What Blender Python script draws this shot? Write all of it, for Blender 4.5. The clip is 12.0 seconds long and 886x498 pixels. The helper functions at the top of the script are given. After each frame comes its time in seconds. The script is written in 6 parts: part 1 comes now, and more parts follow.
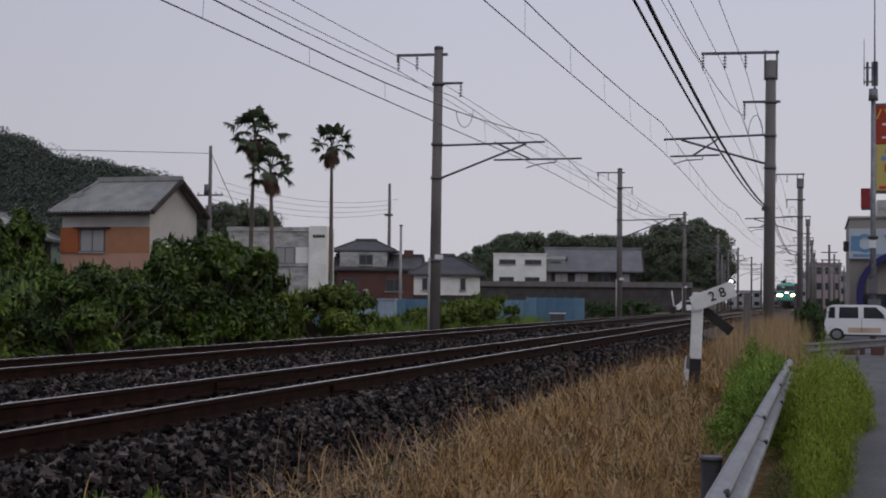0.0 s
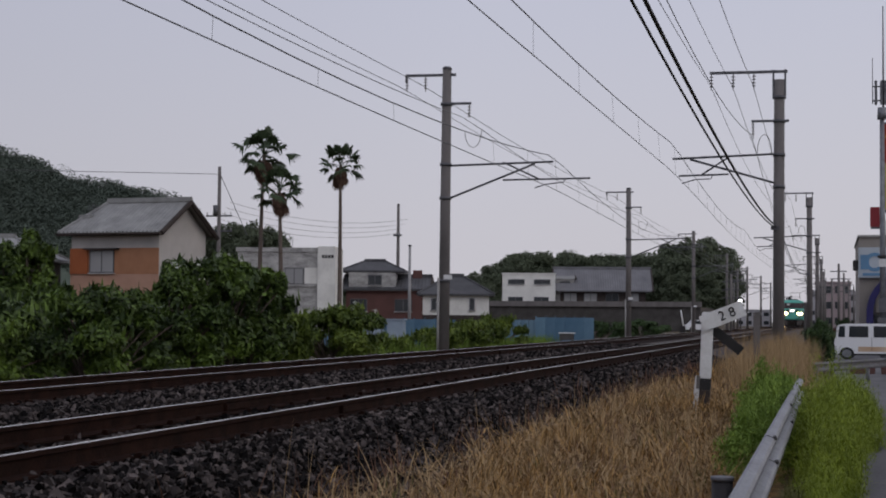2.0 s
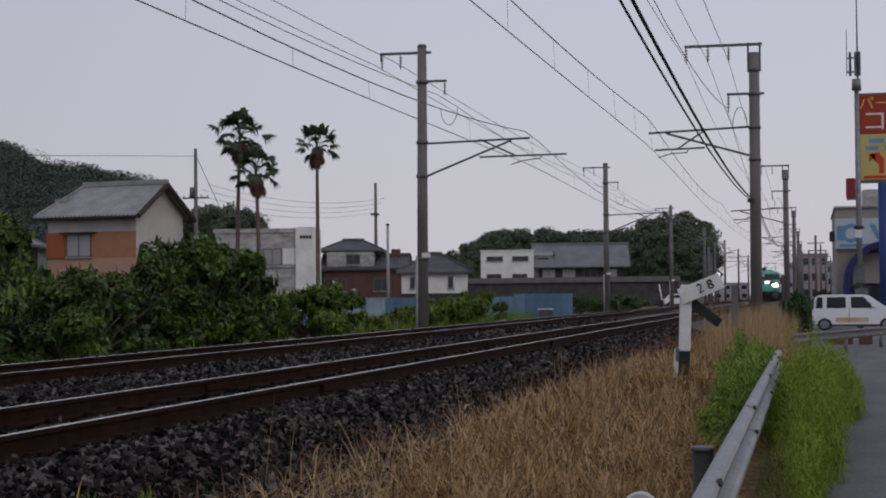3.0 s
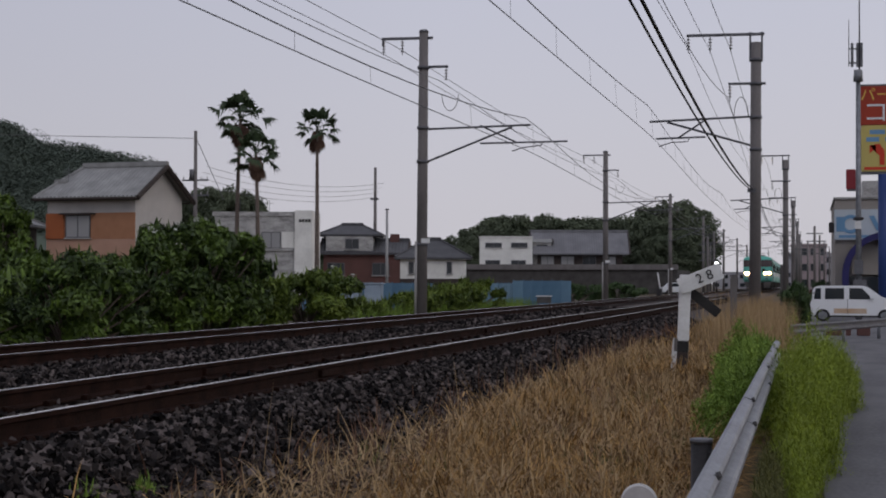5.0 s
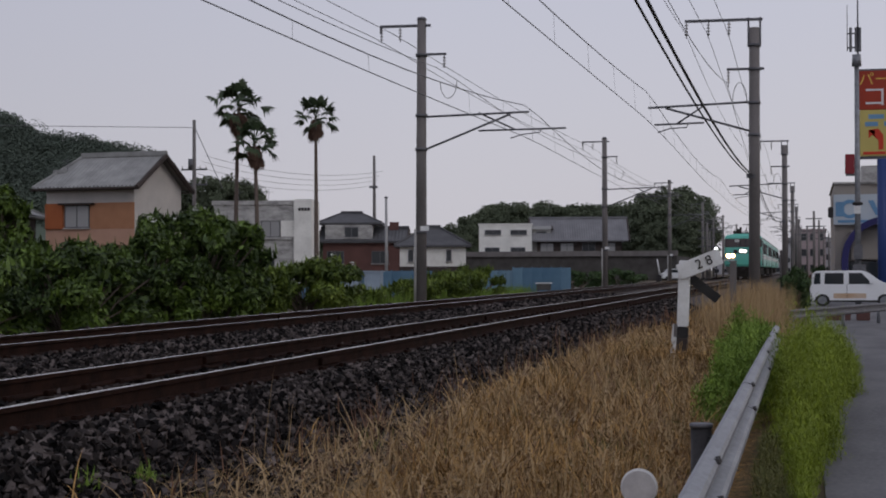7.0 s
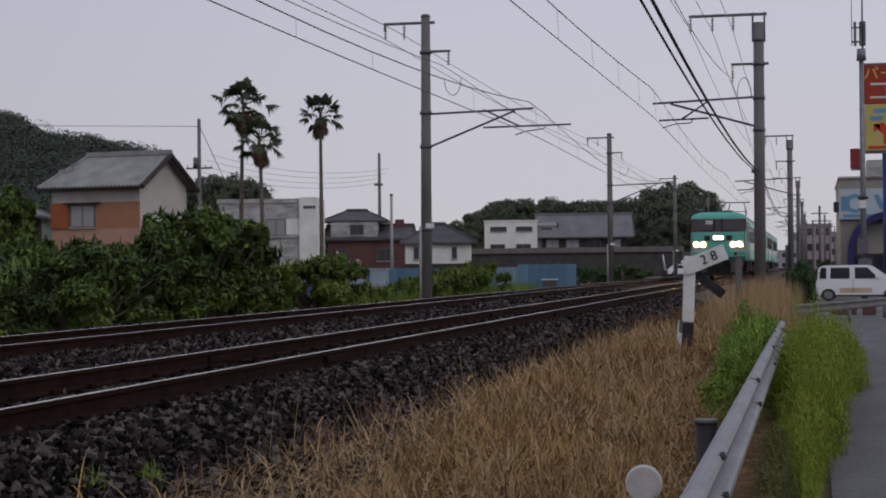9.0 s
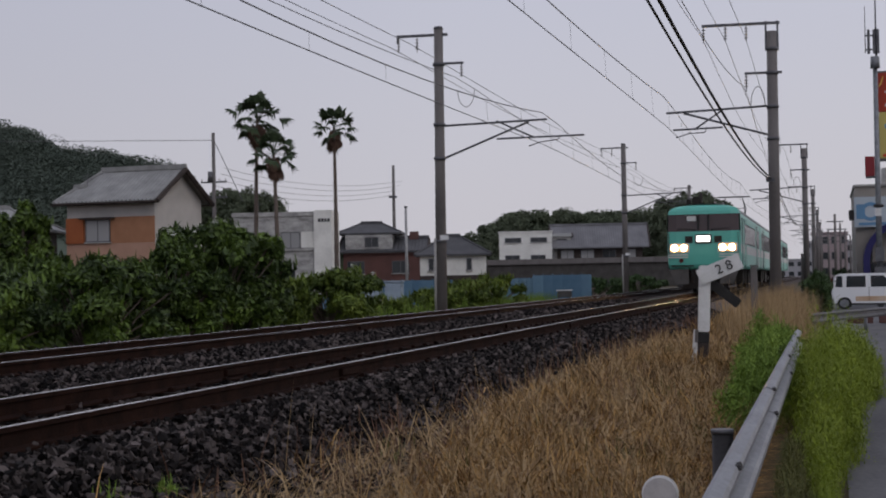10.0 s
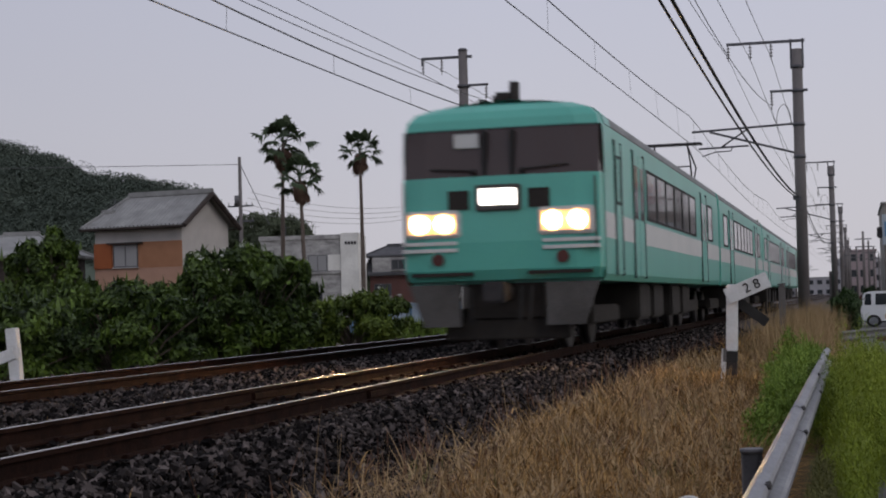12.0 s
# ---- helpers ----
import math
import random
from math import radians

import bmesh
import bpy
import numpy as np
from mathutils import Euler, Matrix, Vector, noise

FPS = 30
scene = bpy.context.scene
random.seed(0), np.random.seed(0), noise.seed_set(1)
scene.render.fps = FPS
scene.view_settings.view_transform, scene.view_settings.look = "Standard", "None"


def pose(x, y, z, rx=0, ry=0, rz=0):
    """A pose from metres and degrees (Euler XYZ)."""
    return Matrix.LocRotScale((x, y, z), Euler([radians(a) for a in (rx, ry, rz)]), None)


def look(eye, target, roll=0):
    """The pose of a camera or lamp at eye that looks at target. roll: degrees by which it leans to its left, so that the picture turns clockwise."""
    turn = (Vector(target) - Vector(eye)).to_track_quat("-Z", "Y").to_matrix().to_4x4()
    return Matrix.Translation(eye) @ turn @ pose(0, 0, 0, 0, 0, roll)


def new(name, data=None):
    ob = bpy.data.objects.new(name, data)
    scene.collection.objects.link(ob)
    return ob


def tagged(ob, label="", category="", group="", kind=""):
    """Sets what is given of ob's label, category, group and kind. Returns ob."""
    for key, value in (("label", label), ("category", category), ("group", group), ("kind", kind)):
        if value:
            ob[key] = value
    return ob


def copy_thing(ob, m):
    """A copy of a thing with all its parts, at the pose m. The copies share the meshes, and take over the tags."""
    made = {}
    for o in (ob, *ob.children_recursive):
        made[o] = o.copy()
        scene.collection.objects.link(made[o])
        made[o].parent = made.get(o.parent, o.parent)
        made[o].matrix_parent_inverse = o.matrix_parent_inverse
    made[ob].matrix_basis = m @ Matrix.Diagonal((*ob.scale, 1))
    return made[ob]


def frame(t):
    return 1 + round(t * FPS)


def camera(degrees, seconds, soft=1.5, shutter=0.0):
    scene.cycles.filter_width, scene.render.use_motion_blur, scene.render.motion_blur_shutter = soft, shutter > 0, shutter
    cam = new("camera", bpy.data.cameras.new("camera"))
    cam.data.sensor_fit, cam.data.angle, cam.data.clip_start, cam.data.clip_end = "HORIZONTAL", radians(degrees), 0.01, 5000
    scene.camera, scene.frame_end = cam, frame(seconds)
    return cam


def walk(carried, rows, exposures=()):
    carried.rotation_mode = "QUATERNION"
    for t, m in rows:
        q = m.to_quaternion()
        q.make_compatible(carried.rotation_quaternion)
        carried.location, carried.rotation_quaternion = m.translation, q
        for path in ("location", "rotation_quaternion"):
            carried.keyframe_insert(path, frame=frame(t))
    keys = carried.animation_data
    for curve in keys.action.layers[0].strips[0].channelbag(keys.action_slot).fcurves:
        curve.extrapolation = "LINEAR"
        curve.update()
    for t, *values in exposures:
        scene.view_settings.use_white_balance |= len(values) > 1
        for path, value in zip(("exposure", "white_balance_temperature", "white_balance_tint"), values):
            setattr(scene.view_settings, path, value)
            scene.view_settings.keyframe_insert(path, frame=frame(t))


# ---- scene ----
cam = camera(31.28, 12.0, soft=1.9, shutter=0.5)
walk(cam, [
    (0.0, look((0.017, -0.002, 0.748), (-11.602, 48.603, 2.342), 0.57)),
    (0.5, look((0.017, 0.000, 0.753), (-11.654, 48.588, 2.486), 0.37)),
    (1.0, look((0.017, 0.002, 0.752), (-11.676, 48.580, 2.610), 0.42)),
    (1.5, look((0.018, -0.001, 0.753), (-11.837, 48.532, 2.765), 0.44)),
    (2.0, look((0.013, -0.001, 0.752), (-11.877, 48.514, 2.974), 0.42)),
    (2.2, look((0.005, 0.000, 0.754), (-11.304, 48.657, 2.897), 0.24)),
    (2.3, look((0.005, 0.000, 0.754), (-11.253, 48.687, 2.448), -0.83)),
    (2.4, look((0.005, 0.000, 0.754), (-10.820, 48.799, 1.972), -1.85)),
    (2.5, look((0.005, 0.001, 0.753), (-11.147, 48.725, 2.018), -1.34)),
    (2.7, look((0.005, 0.000, 0.754), (-11.431, 48.641, 2.556), -0.27)),
    (3.0, look((0.012, -0.004, 0.736), (-11.207, 48.697, 2.276), -0.58)),
    (3.5, look((-0.009, 0.001, 0.750), (-11.280, 48.697, 2.040), -0.02)),
    (5.5, look((0.000, -0.000, 0.754), (-11.170, 48.727, 1.707), 0.19)),
    (6.0, look((-0.000, -0.001, 0.753), (-11.147, 48.733, 1.607), 0.21)),
    (6.5, look((-0.011, 0.004, 0.749), (-11.114, 48.744, 1.788), 0.18)),
    (7.0, look((0.002, -0.000, 0.749), (-11.171, 48.731, 1.438), -0.21)),
    (9.0, look((0.012, 0.001, 0.751), (-11.335, 48.693, 1.349), -0.58)),
    (9.5, look((0.013, 0.001, 0.752), (-11.371, 48.683, 1.368), -0.76)),
    (10.0, look((0.016, 0.001, 0.752), (-11.780, 48.580, 1.726), -1.07)),
    (10.5, look((0.017, 0.002, 0.748), (-11.980, 48.526, 1.959), -1.03)),
    (11.0, look((0.019, -0.001, 0.751), (-11.932, 48.529, 2.162), -1.15)),
    (11.5, look((0.022, -0.002, 0.747), (-12.238, 48.446, 2.309), -1.49)),
    (12.0, look((0.021, -0.002, 0.751), (-12.572, 48.357, 2.428), -1.63)),])

# ---- light ----
world = bpy.data.worlds.new("overcast_sky")
scene.world = world
world.use_nodes = True
wn, wl = world.node_tree.nodes, world.node_tree.links
bg = wn["Background"]
sky = wn.new("ShaderNodeTexSky")
sky.sky_type, sky.sun_disc = "NISHITA", False
sky.sun_elevation, sky.sun_rotation = radians(14), radians(60)
sky.air_density, sky.dust_density, sky.ozone_density = 1.0, 4.0, 2.0
tc = wn.new("ShaderNodeTexCoord")
sep = wn.new("ShaderNodeSeparateXYZ")
wl.new(tc.outputs["Generated"], sep.inputs[0])
ramp = wn.new("ShaderNodeValToRGB")
ramp.color_ramp.elements[0].position, ramp.color_ramp.elements[0].color = 0.0, (4.75, 4.6, 5.0, 1)
ramp.color_ramp.elements[1].position, ramp.color_ramp.elements[1].color = 0.22, (4.25, 4.32, 5.2, 1)
wl.new(sep.outputs["Z"], ramp.inputs[0])
smix = wn.new("ShaderNodeMix")
smix.data_type = "RGBA"
smix.inputs[0].default_value = 0.9
wl.new(sky.outputs[0], smix.inputs[6])
wl.new(ramp.outputs[0], smix.inputs[7])
# the cloud is a little thinner, and brighter, towards +x
side = wn.new("ShaderNodeMapRange")
side.inputs["From Min"].default_value, side.inputs["From Max"].default_value = -0.55, -0.22
side.inputs["To Min"].default_value, side.inputs["To Max"].default_value = 0.89, 1.0
wl.new(sep.outputs["X"], side.inputs["Value"])
veil = wn.new("ShaderNodeVectorMath")
veil.operation = "SCALE"
wl.new(smix.outputs[2], veil.inputs[0])
wl.new(side.outputs[0], veil.inputs["Scale"])
wl.new(veil.outputs[0], bg.inputs["Color"])
bg.inputs["Strength"].default_value = 0.128

sun = new("sun", bpy.data.lights.new("sun", "SUN"))
sun.data.energy, sun.data.angle, sun.data.color = 0.35, radians(25), (1.0, 0.95, 0.9)
sun.matrix_world = look((60, -30, 60), (0, 30, 0))
scene.view_settings.exposure = 0.0


# ---- materials ----
def mat(name, col, col2=None, rough=0.8, scale=3.0, metal=0.0, bump=0.3, fine=40.0, emit=0.0, rand=0.0, spec=0.3, stretch=(1, 1, 1), detail=6.0, power=1.0, each=0.0):
    """Two-scale noise between col and col2, with relief; rand varies it from island to island, each from object to object."""
    m = bpy.data.materials.new(name)
    m.use_nodes = True
    n, l = m.node_tree.nodes, m.node_tree.links
    b = n["Principled BSDF"]
    b.inputs["Roughness"].default_value, b.inputs["Metallic"].default_value = rough, metal
    b.inputs["Specular IOR Level"].default_value = spec
    col2 = col2 or tuple(c * 0.7 for c in col)
    co = n.new("ShaderNodeTexCoord")
    mp = n.new("ShaderNodeMapping")
    mp.inputs["Scale"].default_value = stretch
    l.new(co.outputs["Object"], mp.inputs[0])
    a = n.new("ShaderNodeTexNoise")
    a.inputs["Scale"].default_value, a.inputs["Detail"].default_value = scale, detail
    l.new(mp.outputs[0], a.inputs["Vector"])
    f = n.new("ShaderNodeTexNoise")
    f.inputs["Scale"].default_value, f.inputs["Detail"].default_value = fine, 3
    l.new(mp.outputs[0], f.inputs["Vector"])
    add = n.new("ShaderNodeMath")
    add.operation = "MULTIPLY_ADD"
    l.new(f.outputs["Fac"], add.inputs[0])
    add.inputs[1].default_value = 0.5
    l.new(a.outputs["Fac"], add.inputs[2])
    r = n.new("ShaderNodeMapRange")
    r.inputs["From Min"].default_value, r.inputs["From Max"].default_value = 0.5, 1.0
    l.new(add.outputs[0], r.inputs["Value"])
    src = r.outputs[0]
    if rand:
        g = n.new("ShaderNodeNewGeometry")
        mx = n.new("ShaderNodeMix")
        mx.inputs[0].default_value = rand
        l.new(src, mx.inputs[2])
        l.new(g.outputs["Random Per Island"], mx.inputs[3])
        src = mx.outputs[0]
    if each:
        g = n.new("ShaderNodeObjectInfo")
        mx = n.new("ShaderNodeMix")
        mx.inputs[0].default_value = each
        l.new(src, mx.inputs[2])
        l.new(g.outputs["Random"], mx.inputs[3])
        src = mx.outputs[0]
    if power != 1.0:
        pw = n.new("ShaderNodeMath")
        pw.operation, pw.use_clamp = "POWER", True
        l.new(src, pw.inputs[0])
        pw.inputs[1].default_value = power
        src = pw.outputs[0]
    mix = n.new("ShaderNodeMix")
    mix.data_type = "RGBA"
    mix.inputs[6].default_value, mix.inputs[7].default_value = (*col, 1), (*col2, 1)
    l.new(src, mix.inputs[0])
    l.new(mix.outputs[2], b.inputs["Base Color"])
    if bump:
        bp = n.new("ShaderNodeBump")
        bp.inputs["Strength"].default_value, bp.inputs["Distance"].default_value = bump, 0.02
        l.new(add.outputs[0], bp.inputs["Height"])
        l.new(bp.outputs[0], b.inputs["Normal"])
    if emit:
        b.inputs["Emission Color"].default_value, b.inputs["Emission Strength"].default_value = (*col, 1), emit
    return m


def glass_mat(name, col, rough=0.08):
    m = bpy.data.materials.new(name)
    m.use_nodes = True
    b = m.node_tree.nodes["Principled BSDF"]
    b.inputs["Base Color"].default_value = (*col, 1)
    b.inputs["Roughness"].default_value, b.inputs["Specular IOR Level"].default_value = rough, 0.4
    return m


M_FIELD = mat("rough_ground", (0.045, 0.035, 0.02), (0.09, 0.065, 0.035), 0.95, 0.3)
M_ASPHALT = mat("asphalt", (0.07, 0.07, 0.074), (0.145, 0.143, 0.148), 0.8, 1.6, fine=24, bump=0.35, spec=0.3, stretch=(1, 0.35, 1))
M_BALLAST = mat("ballast_bed", (0.03, 0.023, 0.021), (0.085, 0.067, 0.06), 0.95, 9.0, fine=30, bump=1.0)
M_STONE = mat("ballast_stone", (0.004, 0.0035, 0.0035), (0.17, 0.142, 0.134), 0.8, 3.0, fine=60, rand=0.9, spec=0.08, power=3.2)
M_RUST = mat("rusty_steel", (0.009, 0.0042, 0.003), (0.028, 0.012, 0.008), 0.85, 5, metal=0.0, spec=0.08)
M_RAILTOP = mat("polished_steel", (0.78, 0.75, 0.72), (0.55, 0.52, 0.50), 0.2, 6, metal=1.0, bump=0.05, stretch=(1, 0.1, 1))
M_SLEEPER = mat("dirty_concrete", (0.014, 0.009, 0.007), (0.035, 0.024, 0.02), 0.9, 6)
M_CONC = mat("pole_concrete", (0.12, 0.11, 0.105), (0.19, 0.175, 0.17), 0.85, 1.5, fine=30, stretch=(1, 1, 0.3))
M_STEEL = mat("dull_galvanized", (0.10, 0.10, 0.11), (0.18, 0.18, 0.19), 0.6, 4, metal=0.6)
M_GALV = mat("galvanized_beam", (0.27, 0.28, 0.30), (0.15, 0.155, 0.165), 0.5, 5.0, metal=0.45, bump=0.1, stretch=(1, 0.3, 1))
M_DARKSTEEL = mat("dark_steel", (0.03, 0.03, 0.032), (0.06, 0.055, 0.055), 0.6, 4, metal=0.4)
M_WIRE = mat("wire", (0.10, 0.10, 0.105), (0.17, 0.17, 0.17), 0.6, 4, metal=0.5, bump=0)
M_CABLE = mat("cable_sheath", (0.012, 0.012, 0.014), (0.02, 0.02, 0.022), 0.6, 4, bump=0)
M_INSUL = mat("porcelain", (0.16, 0.15, 0.15), (0.3, 0.29, 0.28), 0.3, 4, bump=0)
M_WHITE = mat("white_paint", (0.78, 0.78, 0.78), (0.6, 0.6, 0.58), 0.6, 5, fine=30, bump=0.1)
M_BLACK = mat("black_paint", (0.012, 0.012, 0.013), (0.03, 0.028, 0.027), 0.6, 5, bump=0.1)
M_STRAW = mat("dry_grass", (0.06, 0.033, 0.012), (0.74, 0.45, 0.165), 0.9, 1.8, power=1.7, rand=0.7, bump=0)
M_STRAWPALE = mat("dry_reed", (0.26, 0.175, 0.085), (0.43, 0.305, 0.165), 0.9, 1.0, rand=0.6, bump=0)
M_DEADWEED = mat("dead_weed", (0.06, 0.03, 0.02), (0.20, 0.11, 0.07), 0.9, 1.0, rand=0.7, bump=0)
M_WEED = mat("green_weed", (0.06, 0.115, 0.012), (0.22, 0.32, 0.05), 0.8, 1.5, rand=0.6, bump=0)
M_OLIVE = mat("olive_weed", (0.04, 0.05, 0.012), (0.16, 0.155, 0.045), 0.85, 1.5, rand=0.6, bump=0)
M_FEATHER = mat("feathery_green", (0.06, 0.10, 0.006), (0.30, 0.37, 0.032), 0.8, 1.5, rand=0.55, bump=0)
M_LEAF = mat("shrub_leaf", (0.006, 0.018, 0.004), (0.19, 0.295, 0.04), 0.55, 1.1, power=1.9, rand=0.4, bump=0, spec=0.35)
M_LEAFPALE = mat("pale_shrub_leaf", (0.02, 0.042, 0.006), (0.25, 0.33, 0.05), 0.6, 1.1, power=1.6, rand=0.4, bump=0, spec=0.3)
M_LEAF2 = mat("dark_leaf", (0.014, 0.035, 0.010), (0.05, 0.09, 0.022), 0.6, 1.2, rand=0.6, bump=0)
# leaf colour lifted and dulled to imitate haze over the far trees
M_WOODS = mat("hazy_woods_leaf", (0.055, 0.072, 0.045), (0.125, 0.148, 0.09), 0.85, 0.25, rand=0.3, bump=0)
# hill leaf greyed and paled: the distance haze is put into its colour
M_HILL = mat("hazy_hill_leaf", (0.062, 0.082, 0.066), (0.098, 0.122, 0.095), 0.9, 0.05, rand=0.15, bump=0)
M_BARK = mat("bark", (0.10, 0.075, 0.06), (0.17, 0.14, 0.12), 0.95, 3, stretch=(1, 1, 0.3))
M_PALMLEAF = mat("palm_frond", (0.016, 0.03, 0.014), (0.05, 0.075, 0.03), 0.6, 1, rand=0.5, bump=0)
M_PALMDEAD = mat("dead_frond", (0.05, 0.03, 0.022), (0.15, 0.088, 0.062), 0.9, 1, rand=0.6, bump=0)
M_TILE = mat("roof_tile_grey", (0.19, 0.19, 0.185), (0.33, 0.33, 0.32), 0.75, 1.0, fine=20)
M_TILEDARK = mat("roof_tile_dark", (0.055, 0.055, 0.06), (0.10, 0.10, 0.105), 0.7, 1.0, fine=20)
M_TILEMID = mat("roof_tile_slate", (0.13, 0.13, 0.14), (0.20, 0.20, 0.21), 0.75, 0.8, fine=12)
M_PLASTER = mat("cream_plaster", (0.56, 0.53, 0.50), (0.42, 0.40, 0.38), 0.9, 0.8)
M_SALMON = mat("salmon_wall", (0.47, 0.29, 0.21), (0.39, 0.23, 0.165), 0.9, 0.8)
M_BAND = mat("orange_cladding", (0.39, 0.195, 0.11), (0.32, 0.155, 0.085), 0.85, 1.5)
M_BLOSSOM = mat("pale_blossom", (0.55, 0.56, 0.52), (0.4, 0.42, 0.36), 0.8, 3, bump=0)
M_PIPE = mat("pale_conduit", (0.42, 0.41, 0.39), (0.3, 0.29, 0.28), 0.7, 3)
M_ORANGE = mat("orange_shutter", (0.38, 0.12, 0.045), (0.30, 0.09, 0.035), 0.8, 0.8)
M_GREYWALL = mat("weathered_render", (0.56, 0.55, 0.53), (0.20, 0.195, 0.19), 0.95, 0.9, fine=7, stretch=(1, 1, 2.5))
M_WHITEWALL = mat("white_render", (0.84, 0.83, 0.78), (0.66, 0.65, 0.61), 0.9, 0.8, fine=7)
M_BRICKRED = mat("red_boards", (0.15, 0.075, 0.066), (0.10, 0.052, 0.046), 0.9, 1.0)
M_DARKWOOD = mat("dark_timber", (0.035, 0.028, 0.025), (0.07, 0.055, 0.05), 0.9, 2)
M_WALLSTONE = mat("retaining_stone", (0.045, 0.04, 0.038), (0.09, 0.085, 0.08), 0.95, 1.0)
M_GLASS = glass_mat("window_glass", (0.03, 0.035, 0.04))
M_CURTAIN = glass_mat("curtained_glass", (0.30, 0.30, 0.30), 0.3)
M_BLUE = mat("blue_sheet", (0.05, 0.115, 0.19), (0.17, 0.28, 0.36), 0.7, 1.5, each=0.7)
M_GREEN = mat("train_green", (0.12, 0.49, 0.395), (0.10, 0.42, 0.34), 0.3, 0.7, bump=0.02, spec=0.5)
M_TRAINPALE = mat("train_pale_band", (0.66, 0.66, 0.64), (0.56, 0.58, 0.56), 0.45, 0.7, bump=0.02, spec=0.5)
M_TRAINROOF = mat("train_roof", (0.20, 0.21, 0.21), (0.30, 0.31, 0.31), 0.8, 1.0)
M_UNDER = mat("underframe", (0.018, 0.016, 0.015), (0.04, 0.035, 0.03), 0.85, 3)
M_SKIRT = mat("skirt_grey", (0.11, 0.105, 0.10), (0.05, 0.048, 0.045), 0.7, 2)
M_TRAINGLASS = glass_mat("train_glass", (0.06, 0.042, 0.04), 0.08)
M_SEAL = mat("rubber_seal", (0.015, 0.015, 0.015), (0.025, 0.025, 0.025), 0.7, 3, bump=0)
M_LAMP = mat("headlamp", (1.0, 0.58, 0.24), (1.0, 0.58, 0.24), 0.3, 1, emit=450, bump=0)
# bowl given its own emission, imitating the warm fringe round each lamp
M_BOWLGLOW = mat("glowing_lamp_bowl", (1.0, 0.55, 0.22), (1.0, 0.55, 0.22), 0.3, 1, emit=3.0, bump=0)
# plate behind the bowls glows too, so the lamps look larger
M_GLAREPLATE = mat("lamp_glare_plate", (1.0, 0.5, 0.2), (1.0, 0.5, 0.2), 0.25, 1, emit=1.5, bump=0)
M_SIGNLIT = mat("lit_train_sign", (1.0, 0.95, 0.9), (1.0, 0.95, 0.9), 0.3, 1, emit=2.6, bump=0)
M_TAILRED = mat("red_lens", (0.10, 0.03, 0.02), (0.07, 0.02, 0.02), 0.2, 1, bump=0)
M_VAN = mat("silver_white_car_paint", (0.8, 0.81, 0.82), (0.74, 0.75, 0.76), 0.25, 0.5, bump=0.0, spec=0.6)
M_TYRE = mat("tyre", (0.015, 0.015, 0.015), (0.03, 0.03, 0.03), 0.9, 9)
M_SIGNRED = mat("sign_red", (0.36, 0.045, 0.02), (0.30, 0.04, 0.02), 0.5, 1, bump=0)
M_SIGNYEL = mat("sign_yellow", (0.55, 0.45, 0.14), (0.48, 0.40, 0.13), 0.5, 1, bump=0)
M_SIGNGOLD = mat("sign_gold", (0.75, 0.50, 0.10), (0.65, 0.42, 0.09), 0.5, 1, bump=0)
M_SIGNBLUE = mat("sign_blue_steel", (0.02, 0.045, 0.16), (0.03, 0.06, 0.2), 0.5, 1)
M_ARROW = mat("arrow_red", (0.6, 0.05, 0.02), (0.5, 0.04, 0.02), 0.5, 1, bump=0)
M_LOGOBLUE = mat("logo_blue", (0.16, 0.32, 0.50), (0.13, 0.27, 0.44), 0.5, 1, bump=0)
M_PALEBLUE = mat("pale_blue", (0.52, 0.58, 0.63), (0.45, 0.51, 0.56), 0.5, 1, bump=0)
M_CABINET = mat("faded_blue_grey_paint", (0.34, 0.41, 0.48), (0.24, 0.30, 0.37), 0.6, 2.0)
M_BEIGE = mat("beige_cladding", (0.34, 0.31, 0.28), (0.27, 0.25, 0.23), 0.8, 0.7)
M_PURPLE = mat("indigo_arch", (0.025, 0.025, 0.10), (0.035, 0.03, 0.14), 0.5, 1)
M_REDBOX = mat("red_board", (0.26, 0.03, 0.04), (0.2, 0.025, 0.03), 0.6, 1)
M_AMBER = mat("amber_panel", (0.42, 0.23, 0.09), (0.6, 0.5, 0.4), 0.6, 1)
# both far facades lightened, with the haze down the line painted in
M_FARBLD = mat("far_facade", (0.42, 0.41, 0.43), (0.32, 0.32, 0.34), 0.9, 0.2)
M_FARBLD2 = mat("hazy_facade_red", (0.40, 0.32, 0.32), (0.31, 0.26, 0.27), 0.9, 0.2)
M_REFL = mat("reflector_disc", (0.55, 0.53, 0.52), (0.42, 0.40, 0.40), 0.45, 14, bump=0.2)


# ---- mesh helpers ----
def box(bm, x0, x1, y0, y1, z0, z1, bevel=0.0):
    vs = [bm.verts.new(v) for v in ((x0, y0, z0), (x1, y0, z0), (x1, y1, z0), (x0, y1, z0), (x0, y0, z1), (x1, y0, z1), (x1, y1, z1), (x0, y1, z1))]
    fs = [bm.faces.new([vs[i] for i in q]) for q in ((3, 2, 1, 0), (4, 5, 6, 7), (0, 1, 5, 4), (1, 2, 6, 5), (2, 3, 7, 6), (3, 0, 4, 7))]
    if bevel:
        bmesh.ops.bevel(bm, geom=list({e for f in fs for e in f.edges}), offset=bevel, segments=2, affect="EDGES")
    return bm


